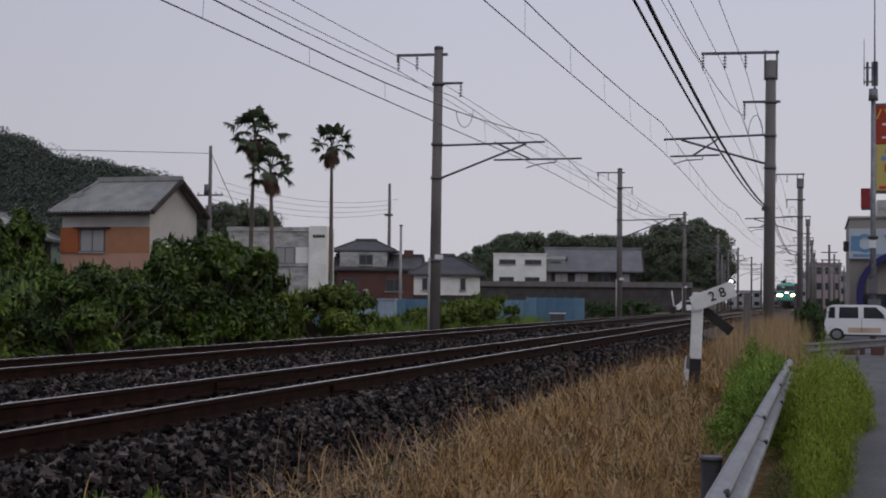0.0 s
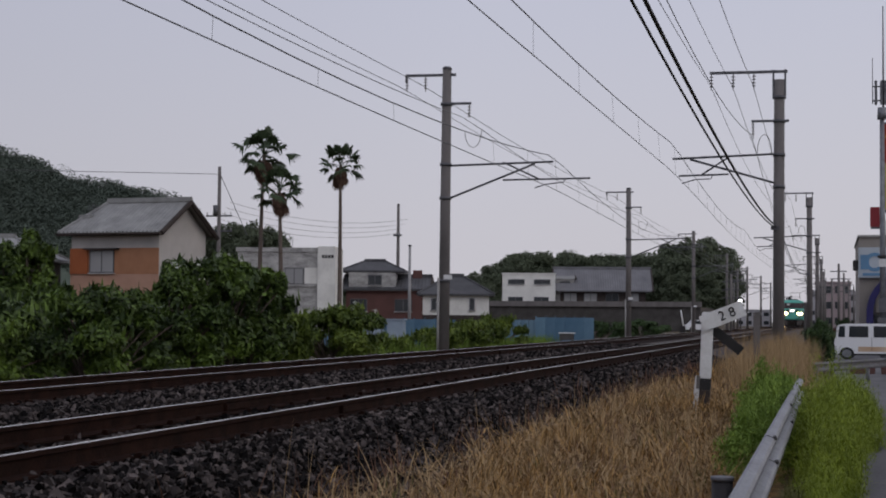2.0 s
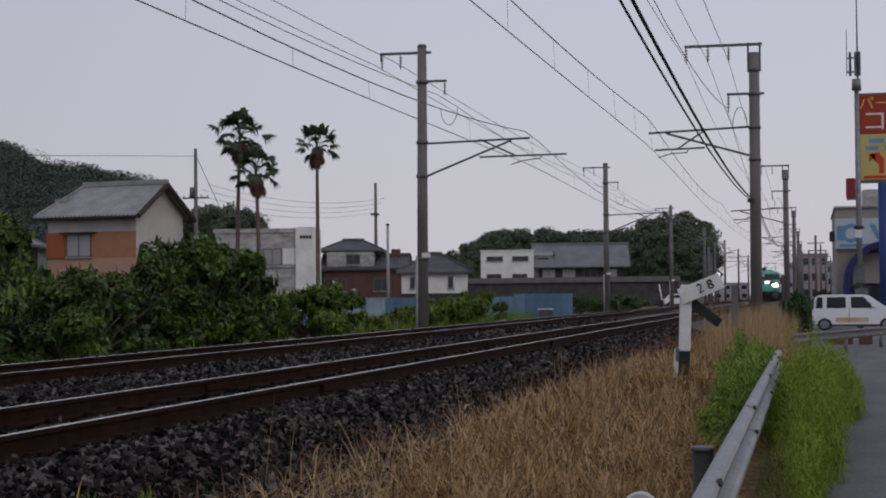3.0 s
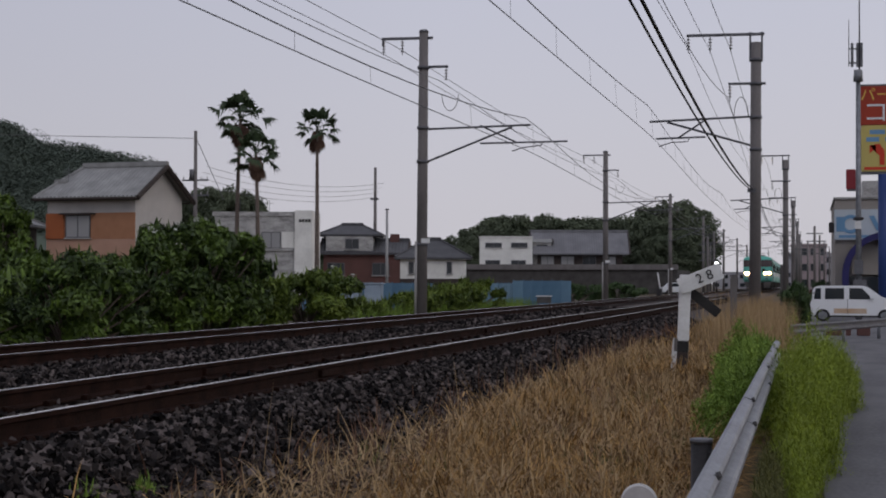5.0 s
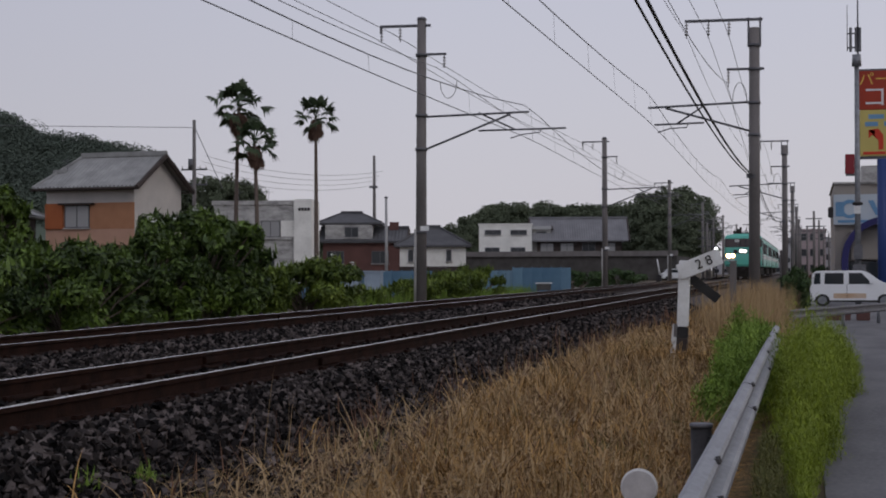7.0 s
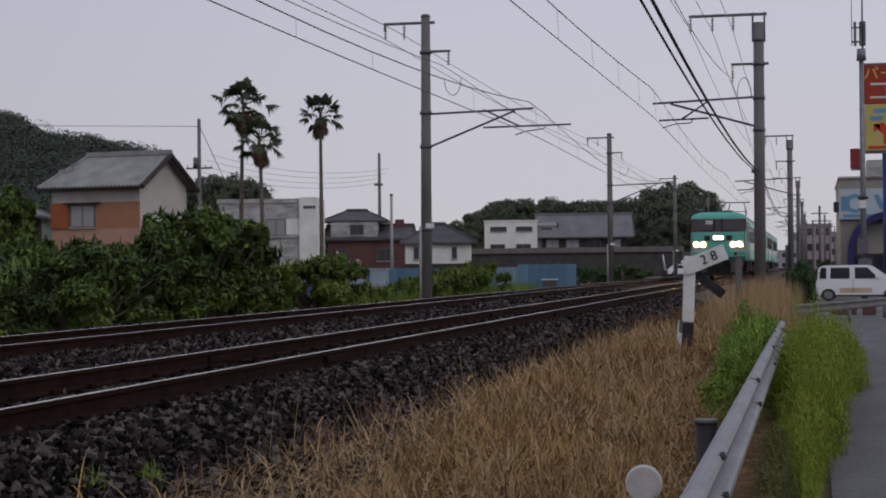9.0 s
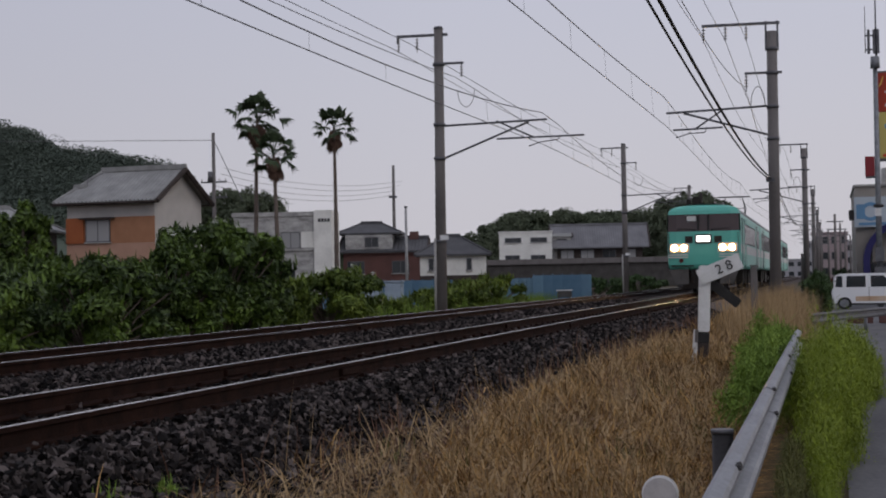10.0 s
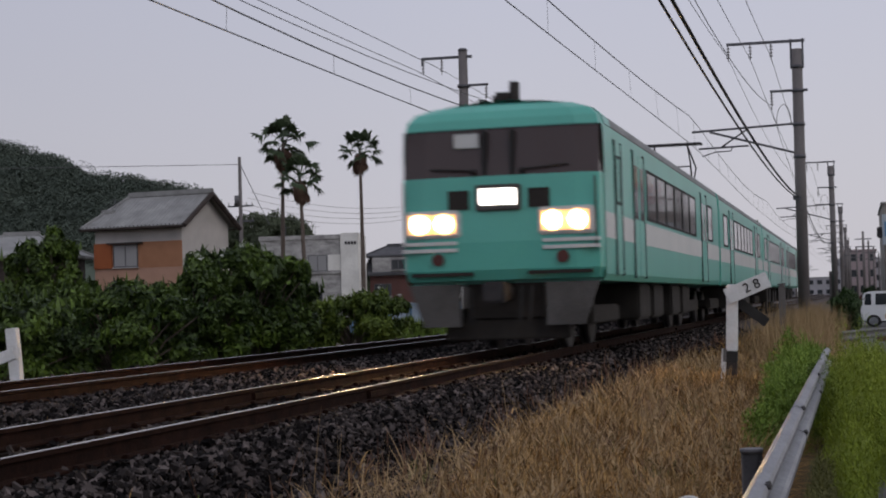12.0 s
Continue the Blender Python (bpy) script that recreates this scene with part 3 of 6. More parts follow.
def build_shrubs():
    # x, y, width, depth, height, leaf
    for i, (x, y, w, d, h) in enumerate(((-14.4, 24.6, 3.6, 3.4, 1.75), (-13.2, 27.0, 3.4, 3.2, 1.95), (-14.0, 29.6, 3.4, 3.4, 2.05), (-13.6, 31.4, 2.8, 2.8, 2.35), (-13.4, 33.3, 3.5, 3.2, 3.3), (-13.6, 35.4, 3.0, 3.0, 2.5), (-13.5, 36.9, 2.4, 2.2, 1.6), (-13.0, 40.6, 2.9, 3.4, 1.75))):
        shrub(x, y, w, d, h, 20 + i, 0.07 if i < 3 else 0.085, count=112, per=150, blossom=i in (4, 7), material=M_LEAFPALE if i > 5 else M_LEAF)
    shrub(-17.7, 32.2, 2.4, 2.6, 3.35, 40, 0.09, M_LEAF, "dark dense garden tree behind the shrubs", "garden_tree", 110, 150)
    for i, (x, y, w, d, h) in enumerate(((-13.4, 47.5, 2.2, 2.0, 0.85), (-13.2, 52.5, 2.4, 2.4, 1.0), (-13.2, 56.0, 2.6, 2.6, 1.35), (-13.4, 60.0, 2.6, 2.6, 1.45), (-13.4, 64.5, 2.8, 3.0, 1.7))):
        shrub(x, y, w, d, h, 60 + i, 0.08, M_LEAFPALE, "low weedy bush by the lineside", count=24, per=150)
    shrub(-15.2, 104, 5.0, 14.0, 1.6, 80, 0.16, M_LEAF2, "clipped dark hedge beyond the track", "hedge", 60, 120)
    shrub(-13.4, 116, 4.0, 16.0, 1.5, 81, 0.16, M_LEAF2, "clipped dark hedge beyond the track", "hedge", 60, 120)
    shrub(-0.4, 58, 1.1, 7.0, 1.6, 82, 0.07, M_LEAF2, "dark hedge beside the parking entrance", "hedge", 70, 150, -0.76, 0.05)
    shrub(0.9, 80, 2.6, 6.0, 1.9, 83, 0.08, M_LEAF2, "dark hedge beside the parking entrance", "hedge", 60, 150, -0.76, 0.05)


def build_grass():
    rng = np.random.default_rng(9)
    feet, length, width, az = [], [], [], []
    for y0, y1, n, wd in ((4, 9, 36000, 0.008), (9, 15, 46000, 0.0095), (15, 26, 36000, 0.012), (26, 48, 15000, 0.02)):
        x = rng.uniform(-3.1, -0.5, n)
        y = rng.uniform(y0, y1, n)
        clump = np.array([noise.noise((a * 2.0, b * 1.5, 0.0)) + 0.5 * noise.noise((a * 5.0, b * 4.0, 7.0)) for a, b in zip(x, y)])
        swirl = np.array([noise.noise((a * 1.2, b * 1.2, 5.0)) for a, b in zip(x, y)])
        edge = -2.75 + 0.3 * clump + 0.55 * np.clip((13 - y) / 5, 0, 1)
        keep = (clump + rng.normal(0, 0.3, n) > -0.3) & ((x > edge) | (rng.random(n) < 0.03))
        x, y, c, sw = x[keep], y[keep], clump[keep], swirl[keep]
        z = np.array([ground_z(a) for a in x]) + rng.uniform(-0.03, 0.10, len(x)) + 0.05 * np.clip(c, -1, 1)
        feet.append(np.stack([x, y, z], 1))
        length.append((0.21 + 0.11 * np.clip(c, -0.7, 1)) * rng.uniform(0.5, 1.45, len(x)))
        width.append(np.full(len(x), wd) * rng.uniform(0.6, 1.5, len(x)))
        az.append(sw * 9.0 + rng.normal(0, 1.3, len(x)))
    V, F = blades(rng, np.concatenate(feet), np.concatenate(length), np.concatenate(width), 1.14, 1.0, 3, np.concatenate(az))
    tagged(soup("dry_grass", V, F, M_STRAW), "matted dry straw-coloured grass on the railway bank", "grass", kind="stuff")
    # lodged straw lying over the tufts
    n = 15000
    x, y = rng.uniform(-2.7, -0.6, n), 4.5 + 22 * rng.random(n) ** 1.4
    z = np.array([ground_z(a) for a in x]) + rng.uniform(0.08, 0.22, n)
    V, F = blades(rng, np.stack([x, y, z], 1), rng.uniform(0.08, 0.3, n), 0.005 + 0.0004 * y, 1.3, 0.4, 2)
    tagged(soup("lodged_straw", V, F, M_STRAWPALE), "pale straw lying flat over the dry grass", "grass", kind="stuff")
    # low olive growth among the straw
    n = 26000
    x, y = rng.uniform(-2.7, -0.5, n), 5 + 22 * rng.random(n)
    keep = np.array([noise.noise((a * 1.6, b * 0.9, 11.0)) + 0.5 * noise.noise((a * 5, b * 3, 4.0)) for a, b in zip(x, y)]) + 0.12 * (x + 1.2) + rng.normal(0, 0.12, n) > 0.34
    x, y = x[keep], y[keep]
    z = np.array([ground_z(a) for a in x]) + rng.uniform(0.04, 0.16, len(x))
    V, F = blades(rng, np.stack([x, y, z], 1), rng.uniform(0.05, 0.16, len(x)), rng.uniform(0.006, 0.014, len(x)), 0.8, 0.6, 2)
    tagged(soup("olive_weeds", V, F, M_OLIVE), "sparse olive weeds growing through the dry grass", "weeds", kind="stuff")
    # brown dead weeds over the foot of the ballast
    n = 1500
    x = rng.normal(-2.95, 0.22, n)
    y = rng.uniform(7, 40, n)
    keep = np.array([noise.noise((0.0, b * 0.7, 2.0)) for b in y]) + rng.normal(0, 0.2, n) > 0.0
    x, y = x[keep], y[keep]
    z = ballast_surface(x)
    V, F = blades(rng, np.stack([x, y, z], 1), rng.uniform(0.12, 0.36, len(x)), rng.uniform(0.006, 0.012, len(x)) + 0.0003 * y, 0.4, 0.6, 3)
    tagged(soup("dead_weeds", V, F, M_DEADWEED), "brown dead weeds at the edge of the ballast", "weeds", kind="stuff")
    # red-brown tufts among the straw
    n = 24000
    x, y = rng.uniform(-2.6, -0.6, n), 5 + 24 * rng.random(n)
    keep = np.array([noise.noise((a * 2.6, b * 1.5, 21.0)) + 0.5 * noise.noise((a * 6, b * 4, 14.0)) for a, b in zip(x, y)]) + rng.normal(0, 0.1, n) > 0.16
    x, y = x[keep], y[keep]
    z = np.array([ground_z(a) for a in x]) + rng.uniform(0.02, 0.14, len(x))
    V, F = blades(rng, np.stack([x, y, z], 1), rng.uniform(0.1, 0.26, len(x)), 0.006 + 0.0004 * y, 1.05, 0.8, 3)
    tagged(soup("brown_grass", V, F, M_DEADWEED), "red-brown withered tufts among the straw", "grass", kind="stuff")
    # pale stalks that stand above it
    n = 190
    x = rng.uniform(-3.1, -0.9, n)
    y = rng.uniform(6, 26, n)
    z = np.array([ground_z(a) for a in x])
    V, F = blades(rng, np.stack([x, y, z], 1), rng.uniform(0.3, 0.62, n), rng.uniform(0.005, 0.010, n), 0.35, 0.5, 3)
    tagged(soup("dead_stalks", V, F, M_STRAWPALE), "pale dead stalks standing above the grass", "grass", kind="stuff")
    # tall reeds further along
    x = rng.normal(-1.15, 0.4, 5200)
    x = x[(x > -2.2) & (x < -0.2)]
    n = len(x)
    y = rng.uniform(27, 52, n)
    z = np.array([ground_z(a) for a in x])
    V, F = blades(rng, np.stack([x, y, z], 1), rng.uniform(0.5, 1.2, n), rng.uniform(0.008, 0.016, n), 0.3, 0.9, 3)
    tagged(soup("reeds", V, F, M_STRAWPALE), "tall tan reeds beside the masts", "grass", kind="stuff")


def weed_patch(name, mounds, material, label, seed, blade=(0.12, 0.3), width=0.01, lean=0.6, dens=900, leaf=0.0):
    """Rounded mounds of fine foliage: x, y, radius along x, radius along y, height."""
    rng = np.random.default_rng(seed)
    feet, ln, wd, lobes = [], [], [], []
    humps = [(x + rng.uniform(-0.7, 0.7) * rx, y + rng.uniform(-0.8, 0.8) * ry, rx * 0.5, ry * 0.42, h * rng.uniform(0.95, 1.17)) for x, y, rx, ry, h in mounds for _ in range(3)]
    for x, y, rx, ry, h in list(mounds) + humps:
        n = int(dens * rx * ry * (h + 0.3) * 10)
        v = rng.normal(size=(n, 3))
        v /= np.linalg.norm(v, axis=1)[:, None]
        v[:, 2] = np.abs(v[:, 2])
        bulge = np.array([noise.noise((a * 2.5 + x * 3, b * 2.5 + y * 3, c * 2.5)) + 0.5 * noise.noise((a * 6 + x, b * 6, c * 6)) for a, b, c in v])
        r = (rng.uniform(0.3, 1.0, n) ** 0.5 * (0.92 + 0.55 * bulge))[:, None]
        p = v * r * np.array([rx, ry, h]) + np.array([x, y, 0])
        p[:, 2] += np.array([ground_z(a) for a in p[:, 0]])
        feet.append(p)
        ln.append(rng.uniform(*blade, n))
        wd.append(width * rng.uniform(0.6, 1.5, n))
        if leaf:
            for q in p[:: max(1, n // 60)]:
                lobes.append((*q, 0.09, 0.14, 0.08))
    V, F = blades(rng, np.concatenate(feet), np.concatenate(ln), np.concatenate(wd), lean, 0.6, 2)
    if leaf:
        V2, F2 = leaf_cloud(rng, lobes, 40, leaf, 0.7)
        F += [[i + len(V) for i in f] for f in F2]
        V += V2
    return tagged(soup(name, V, F, material), label, "weeds", kind="stuff")


def build_weeds():
    weed_patch("green_weeds", [(-0.72, 13.4, 0.16, 0.8, 0.36), (-0.68, 14.9, 0.2, 1.0, 0.5), (-0.72, 16.5, 0.27, 1.1, 0.56), (-0.75, 18.2, 0.33, 1.1, 0.66), (-0.72, 20.0, 0.35, 1.2, 0.7), (-0.7, 22.0, 0.36, 1.3, 0.68), (-0.66, 24.2, 0.34, 1.3, 0.6), (-0.58, 15.8, 0.18, 1.1, 0.68), (-0.58, 17.6, 0.2, 1.2, 0.78), (-0.56, 19.4, 0.2, 1.0, 0.8)],
               M_WEED, "bright green leafy weeds growing along the guard rail", 3, (0.05, 0.16), 0.011, 0.85, 700, 0.019)
    weed_patch("feathery_weeds", [(-0.03, 8.6, 0.04, 0.9, 0.14), (-0.03, 9.9, 0.06, 0.7, 0.22), (-0.06, 10.9, 0.14, 0.6, 0.42), (-0.05, 11.9, 0.21, 0.7, 0.6), (0.0, 13.2, 0.29, 1.0, 0.75), (0, 15, 0.35, 1.1, 0.83), (0.02, 16.8, 0.38, 1.2, 0.91), (0.05, 18.6, 0.42, 1.2, 0.97), (0.1, 20.4, 0.44, 1.2, 0.83), (0.2, 22.2, 0.46, 1.2, 0.67), (0.42, 24, 0.38, 1.1, 0.51), (0.4, 19.6, 0.3, 1.0, 0.5)],
               M_FEATHER, "soft feathery yellow-green weeds over the road edge", 5, (0.03, 0.085), 0.0065, 1.05, 3300)
    weed_patch("withered_weeds", [(-0.24, 8.6, 0.1, 0.9, 0.2), (-0.24, 9.8, 0.11, 0.9, 0.26), (-0.25, 10.9, 0.11, 0.8, 0.3), (-0.27, 12.0, 0.09, 0.8, 0.3)],
               M_OLIVE, "withered olive-brown weeds under the guard rail", 15, (0.04, 0.12), 0.006, 1.0, 2600)
    weed_patch("straw_tuft", [(-1.5, 19.3, 0.36, 0.5, 0.34), (-1.2, 19.2, 0.3, 0.5, 0.34), (-1.85, 19.4, 0.4, 0.5, 0.26)],
               M_STRAW, "tufted dry grass heaped round the foot of the gradient post", 16, (0.08, 0.2), 0.01, 0.9, 900)
    rng = np.random.default_rng(12)
    n = 5000
    x, y = rng.uniform(-13.9, -12.5, n), rng.uniform(43, 78, n)
    V, F = blades(rng, np.stack([x, y, np.full(n, -0.52)], 1), rng.uniform(0.25, 0.75, n), rng.uniform(0.015, 0.035, n), 0.4, 0.7, 3)
    tagged(soup("lineside_grass", V, F, M_WEED), "rank green grass along the far side of the track", "grass", kind="stuff")
    weed_patch("ballast_weeds", [(-3.29, 7.53, 0.07, 0.12, 0.07), (-3.42, 7.15, 0.08, 0.1, 0.1)], M_WEED, "small green weeds at the foot of the ballast", 6, (0.04, 0.1), 0.010, 0.7, 1500)


# ---- buildings beyond the track ----
def window(parent, w, h, m, glass=None, name="window", mull=1, frame_mat=None):
    """A framed sliding window on a wall that faces -y, its foot at the middle of its lower edge."""
    bm = B()
    t = 0.06
    box(bm, -w / 2, w / 2, -0.06, 0.02, 0, t)
    box(bm, -w / 2, w / 2, -0.06, 0.02, h - t, h)
    for x in [-w / 2] + [w / 2 - t] + [-w / 2 + w * (i + 1) / (mull + 1) - t / 2 for i in range(mull)]:
        box(bm, x, x + t, -0.055, 0.02, t, h - t)
    win = part(name, bm, frame_mat or M_STEEL, parent, m=m)
    bm = B()
    box(bm, -w / 2 + 0.01, w / 2 - 0.01, -0.03, -0.01, 0.02, h - 0.02)
    part("pane", bm, glass or M_GLASS, win)
    bm = B()
    box(bm, -w / 2 - 0.08, w / 2 + 0.08, -0.12, 0.0, -0.07, -0.004)
    part("sill", bm, M_GREYWALL, win)
    return win


def tiled_roof(parent, length, depth, rise, z, over, material, name="roof", ridge=True):
    """A gable roof with its ridge along x, ribbed by rows of tiles."""
    hl, hd = length / 2 + over, depth / 2 + over
    bm = B()
    n = int(2 * hl / 0.3)
    for s in (-1, 1):
        prof = []
        for i in range(n * 2 + 1):
            x = -hl + i * hl / n
            prof.append((x, 0.035 if i % 2 else 0.0))
        low = [bm.verts.new((x, s * hd, z - rise * over / (depth / 2) + b)) for x, b in prof]
        top = [bm.verts.new((x, 0, z + rise + b)) for x, b in prof]
        for i in range(len(prof) - 1):
            bm.faces.new((low[i], low[i + 1], top[i + 1], top[i]))
        lo2 = [bm.verts.new((x, s * hd, z - rise * over / (depth / 2) - 0.16)) for x in (-hl, hl)]
        tp2 = [bm.verts.new((x, 0, z + rise - 0.16)) for x in (-hl, hl)]
        bm.faces.new((lo2[0], lo2[1], tp2[1], tp2[0]))
        bm.faces.new((low[0], low[-1], lo2[1], lo2[0]))
        bm.faces.new((low[0], top[0], tp2[0], lo2[0]))
        bm.faces.new((low[-1], top[-1], tp2[1], lo2[1]))
    roof = part(name, bm, material, parent)
    if ridge:
        bm = B()
        box(bm, -hl - 0.05, hl + 0.05, -0.16, 0.16, z + rise - 0.05, z + rise + 0.26, 0.05)
        part("ridge_cap", bm, material, roof)
        for s in (-1, 1):
            for x in (-hl, hl):
                p = (x, s * (hd + 0.02), z - rise * over / (depth / 2) - 0.06)
                part("barge_board", cyl(B(), p, (x, 0, z + rise - 0.06), 0.13, n=6), M_DARKWOOD, roof)
    return roof


def hip_roof(parent, length, depth, rise, z, over, material, ridge_len):
    hl, hd = length / 2 + over, depth / 2 + over
    bm = B()
    a = [bm.verts.new(v) for v in ((-hl, -hd, z), (hl, -hd, z), (hl, hd, z), (-hl, hd, z))]
    c = [bm.verts.new(v) for v in ((-hl, -hd, z - 0.15), (hl, -hd, z - 0.15), (hl, hd, z - 0.15), (-hl, hd, z - 0.15))]
    r = [bm.verts.new((-ridge_len / 2, 0, z + rise)), bm.verts.new((ridge_len / 2, 0, z + rise))]
    for f in ((a[0], a[1], r[1], r[0]), (a[1], a[2], r[1]), (a[2], a[3], r[0], r[1]), (a[3], a[0], r[0]), c[::-1]):
        bm.faces.new(f)
    for i in range(4):
        bm.faces.new((a[i], a[(i + 1) % 4], c[(i + 1) % 4], c[i]))
    roof = part("roof", bm, material, parent)
    bm = B()
    box(bm, -ridge_len / 2 - 0.1, ridge_len / 2 + 0.1, -0.15, 0.15, z + rise - 0.08, z + rise + 0.2, 0.04)
    for sx in (-1, 1):
        for sy in (-1, 1):
            cyl(bm, (sx * hl, sy * hd, z + 0.02), (sx * ridge_len / 2, 0, z + rise + 0.02), 0.09, n=6)
    part("ridge_cap", bm, material, roof)
    return roof


def walls(parent, l, d, z0, z1, material, name="wall"):
    bm = B()
    box(bm, -l / 2, l / 2, -d / 2, d / 2, z0, z1)
    return part(name, bm, material, parent)


def hip_gable_roof(parent):
    """Ribbed tile roof with a gable at +x, a hip at -x and a short lower ridge on the hip."""
    zl, zr, xl, xr, hd, xk = 6.06, 8.02, -3.95, 3.85, 3.5, -2.45
    bm = B()
    n = 52
    for s in (-1, 1):
        rows = []
        for i in range(n + 1):
            x = xl + (xr - xl) * i / n
            u = min(1.0, (x - xl) / (xk - xl))
            rib = 0.04 if i % 2 else 0.0
            rows.append(((x, s * hd, zl + rib), (x, s * hd * (1 - u), zl + (zr - zl) * u + rib)))
        for a, b in zip(rows, rows[1:]):
            q = [bm.verts.new(p) for p in (a[0], b[0], b[1], a[1])]
            bm.faces.new(q)
    k = 20
    for i in range(k):
        y0, y1 = -hd + 2 * hd * i / k, -hd + 2 * hd * (i + 1) / k
        f0, f1 = 1 - abs(y0) / hd, 1 - abs(y1) / hd
        q = [bm.verts.new(p) for p in ((xl, y0, zl), (xl, y1, zl), (xl + (xk - xl) * f1, y1, zl + (zr - zl) * f1), (xl + (xk - xl) * f0, y0, zl + (zr - zl) * f0))]
        bm.faces.new(q)
    roof = part("roof", bm, M_TILE, parent)
    for s in (-1, 1):
        part("eave_board", box(B(), xl, xr, s * hd - 0.3, s * hd + 0.3 - 0.28 * (s > 0), zl - 0.12, zl - 0.03), M_DARKWOOD, roof)
    part("ridge_cap", box(B(), xk - 0.1, xr + 0.08, -0.17, 0.17, zr - 0.05, zr + 0.27, 0.05), M_TILE, roof)
    part("lower_ridge", box(B(), -3.55, -2.55, -1.9, -1.55, 6.95, 7.22, 0.05), M_TILE, roof)
    for s in (-1, 1):
        part("barge_board", cyl(B(), (xr + 0.02, s * (hd + 0.02), zl - 0.05), (xr + 0.02, 0, zr - 0.05), 0.16, n=6), M_DARKWOOD, roof)
        part("hip_cap", cyl(B(), (xl, s * hd, zl + 0.03), (xk, 0, zr + 0.05), 0.1, n=6), M_TILE, roof)
    for i in range(26):
        x = xl + 0.15 + i * 0.3
        part("eave_tile", cyl(B(), (x, -hd - 0.03, zl + 0.03), (x, -hd + 0.15, zl + 0.05), 0.07, n=8), M_TILE, roof)


def build_salmon_house():
    # ridge runs along the long front; the front is turned a little towards the line
    h = empty("house", pose(-39.55, 86.3, -0.5, 0, 0, -6), "two-storey house with salmon walls and grey tiled roof", "house", "houses beyond the line")
    h.scale = (0.87, 0.95, 1.0)
    walls(h, 6.6, 5.8, 0, 6.3, M_PLASTER)
    part("front_cladding", box(B(), -3.32, 3.32, -2.96, -2.902, 0, 3.7), M_SALMON, h, "salmon cladding below the window")
    part("upper_cladding", box(B(), -3.32, 3.32, -2.97, -2.902, 3.704, 5.2), M_BAND, h, "orange cladding band round the window")
    for s in (1,):
        bm = B()
        v = [bm.verts.new(p) for p in ((s * 3.28, -2.88, 6.304), (s * 3.28, 2.88, 6.304), (s * 3.28, 0, 7.95))]
        w = [bm.verts.new(p) for p in ((s * 3.1, -2.88, 6.304), (s * 3.1, 2.88, 6.304), (s * 3.1, 0, 7.95))]
        bm.faces.new(v)
        bm.faces.new(w[::-1])
        for i in range(3):
            bm.faces.new((v[i], v[(i + 1) % 3], w[(i + 1) % 3], w[i]))
        part("gable", bm, M_PLASTER, h)
    hip_gable_roof(h)
    window(h, 1.85, 1.3, pose(-0.9, -2.99, 3.78), M_CURTAIN, mull=1)
    bm = B()
    box(bm, -2.1, 0.4, -3.4, -2.975, 5.1, 5.19)
    part("window_hood", bm, M_DARKWOOD, h)
    bm = B()
    box(bm, -3.3, -1.95, -3.07, -2.974, 3.72, 5.15, 0.01)
    part("shutter_box", bm, M_ORANGE, h)
    bm = B()
    box(bm, -3.95, 3.85, -3.64, -3.52, 5.88, 5.99)
    part("gutter", bm, M_DARKWOOD, h)
    bm = B()
    cyl(bm, (-2.6, -1.6, 6.8), (-2.6, -1.6, 7.9), 0.02, n=5)
    for i in range(5):
        cyl(bm, (-3.0, -1.6, 7.5 + i * 0.07), (-2.2, -1.6, 7.5 + i * 0.07), 0.01, n=4)
    part("aerial", bm, M_STEEL, h)
    g = empty("house", pose(-47.5, 84, -0.5, 0, 0, 14), "low old house with green-grey roof behind trees", "house", "houses beyond the line")
    walls(g, 6, 6, 0, 4.6, M_DARKWOOD)
    hip_roof(g, 6, 6, 1.3, 4.6, 0.6, M_TILE, 2.0)


def build_block_building():
    b = empty("apartment_block", pose(-44.4, 126, -0.5, 0, 0, 12), "flat-roofed weathered grey two-storey building", "building", "houses beyond the line")
    walls(b, 7.3, 6.5, 0, 6.7, M_GREYWALL)
    bm = B()
    box(bm, -3.75, 3.75, -3.35, 3.35, 6.704, 7.05)
    part("parapet", bm, M_GREYWALL, b)
    bm = B()
    box(bm, 3.0, 4.45, -3.5, 3.3, 0, 7.15)
    part("stair_tower", bm, M_WHITEWALL, b)
    for x, w, g in ((-1.6, 1.6, M_GLASS), (1.07, 1.55, M_CURTAIN)):
        window(b, w, 1.35, pose(x, -3.27, 4.05), g)
    part("white_panel", box(B(), 1.92, 2.96, -3.29, -3.255, 4.1, 5.4), M_WHITEWALL, b)
    for x, w in ((-2.2, 1.7), (0.4, 2.0)):
        window(b, w, 1.35, pose(x, -3.27, 0.9))
    bm = B()
    box(bm, -3.7, 3.0, -3.42, -3.255, 3.86, 3.95)
    part("canopy", bm, M_GREYWALL, b)
    bm = B()
    for i in range(4):
        part("vent", box(B(), 3.36 + 0.25 * i, 3.56 + 0.25 * i, -3.53, -3.502, 6.2, 6.45), M_DARKSTEEL, b, "dark vent slot")
    for x in (-2, 0.5):
        bm = B()
        cyl(bm, (x, 0, 7.0), (x, 0, 8.2), 0.02, n=4)
        cyl(bm, (x - 0.4, 0, 7.9), (x + 0.4, 0, 7.9), 0.015, n=4)
        part("aerial", bm, M_STEEL, b)


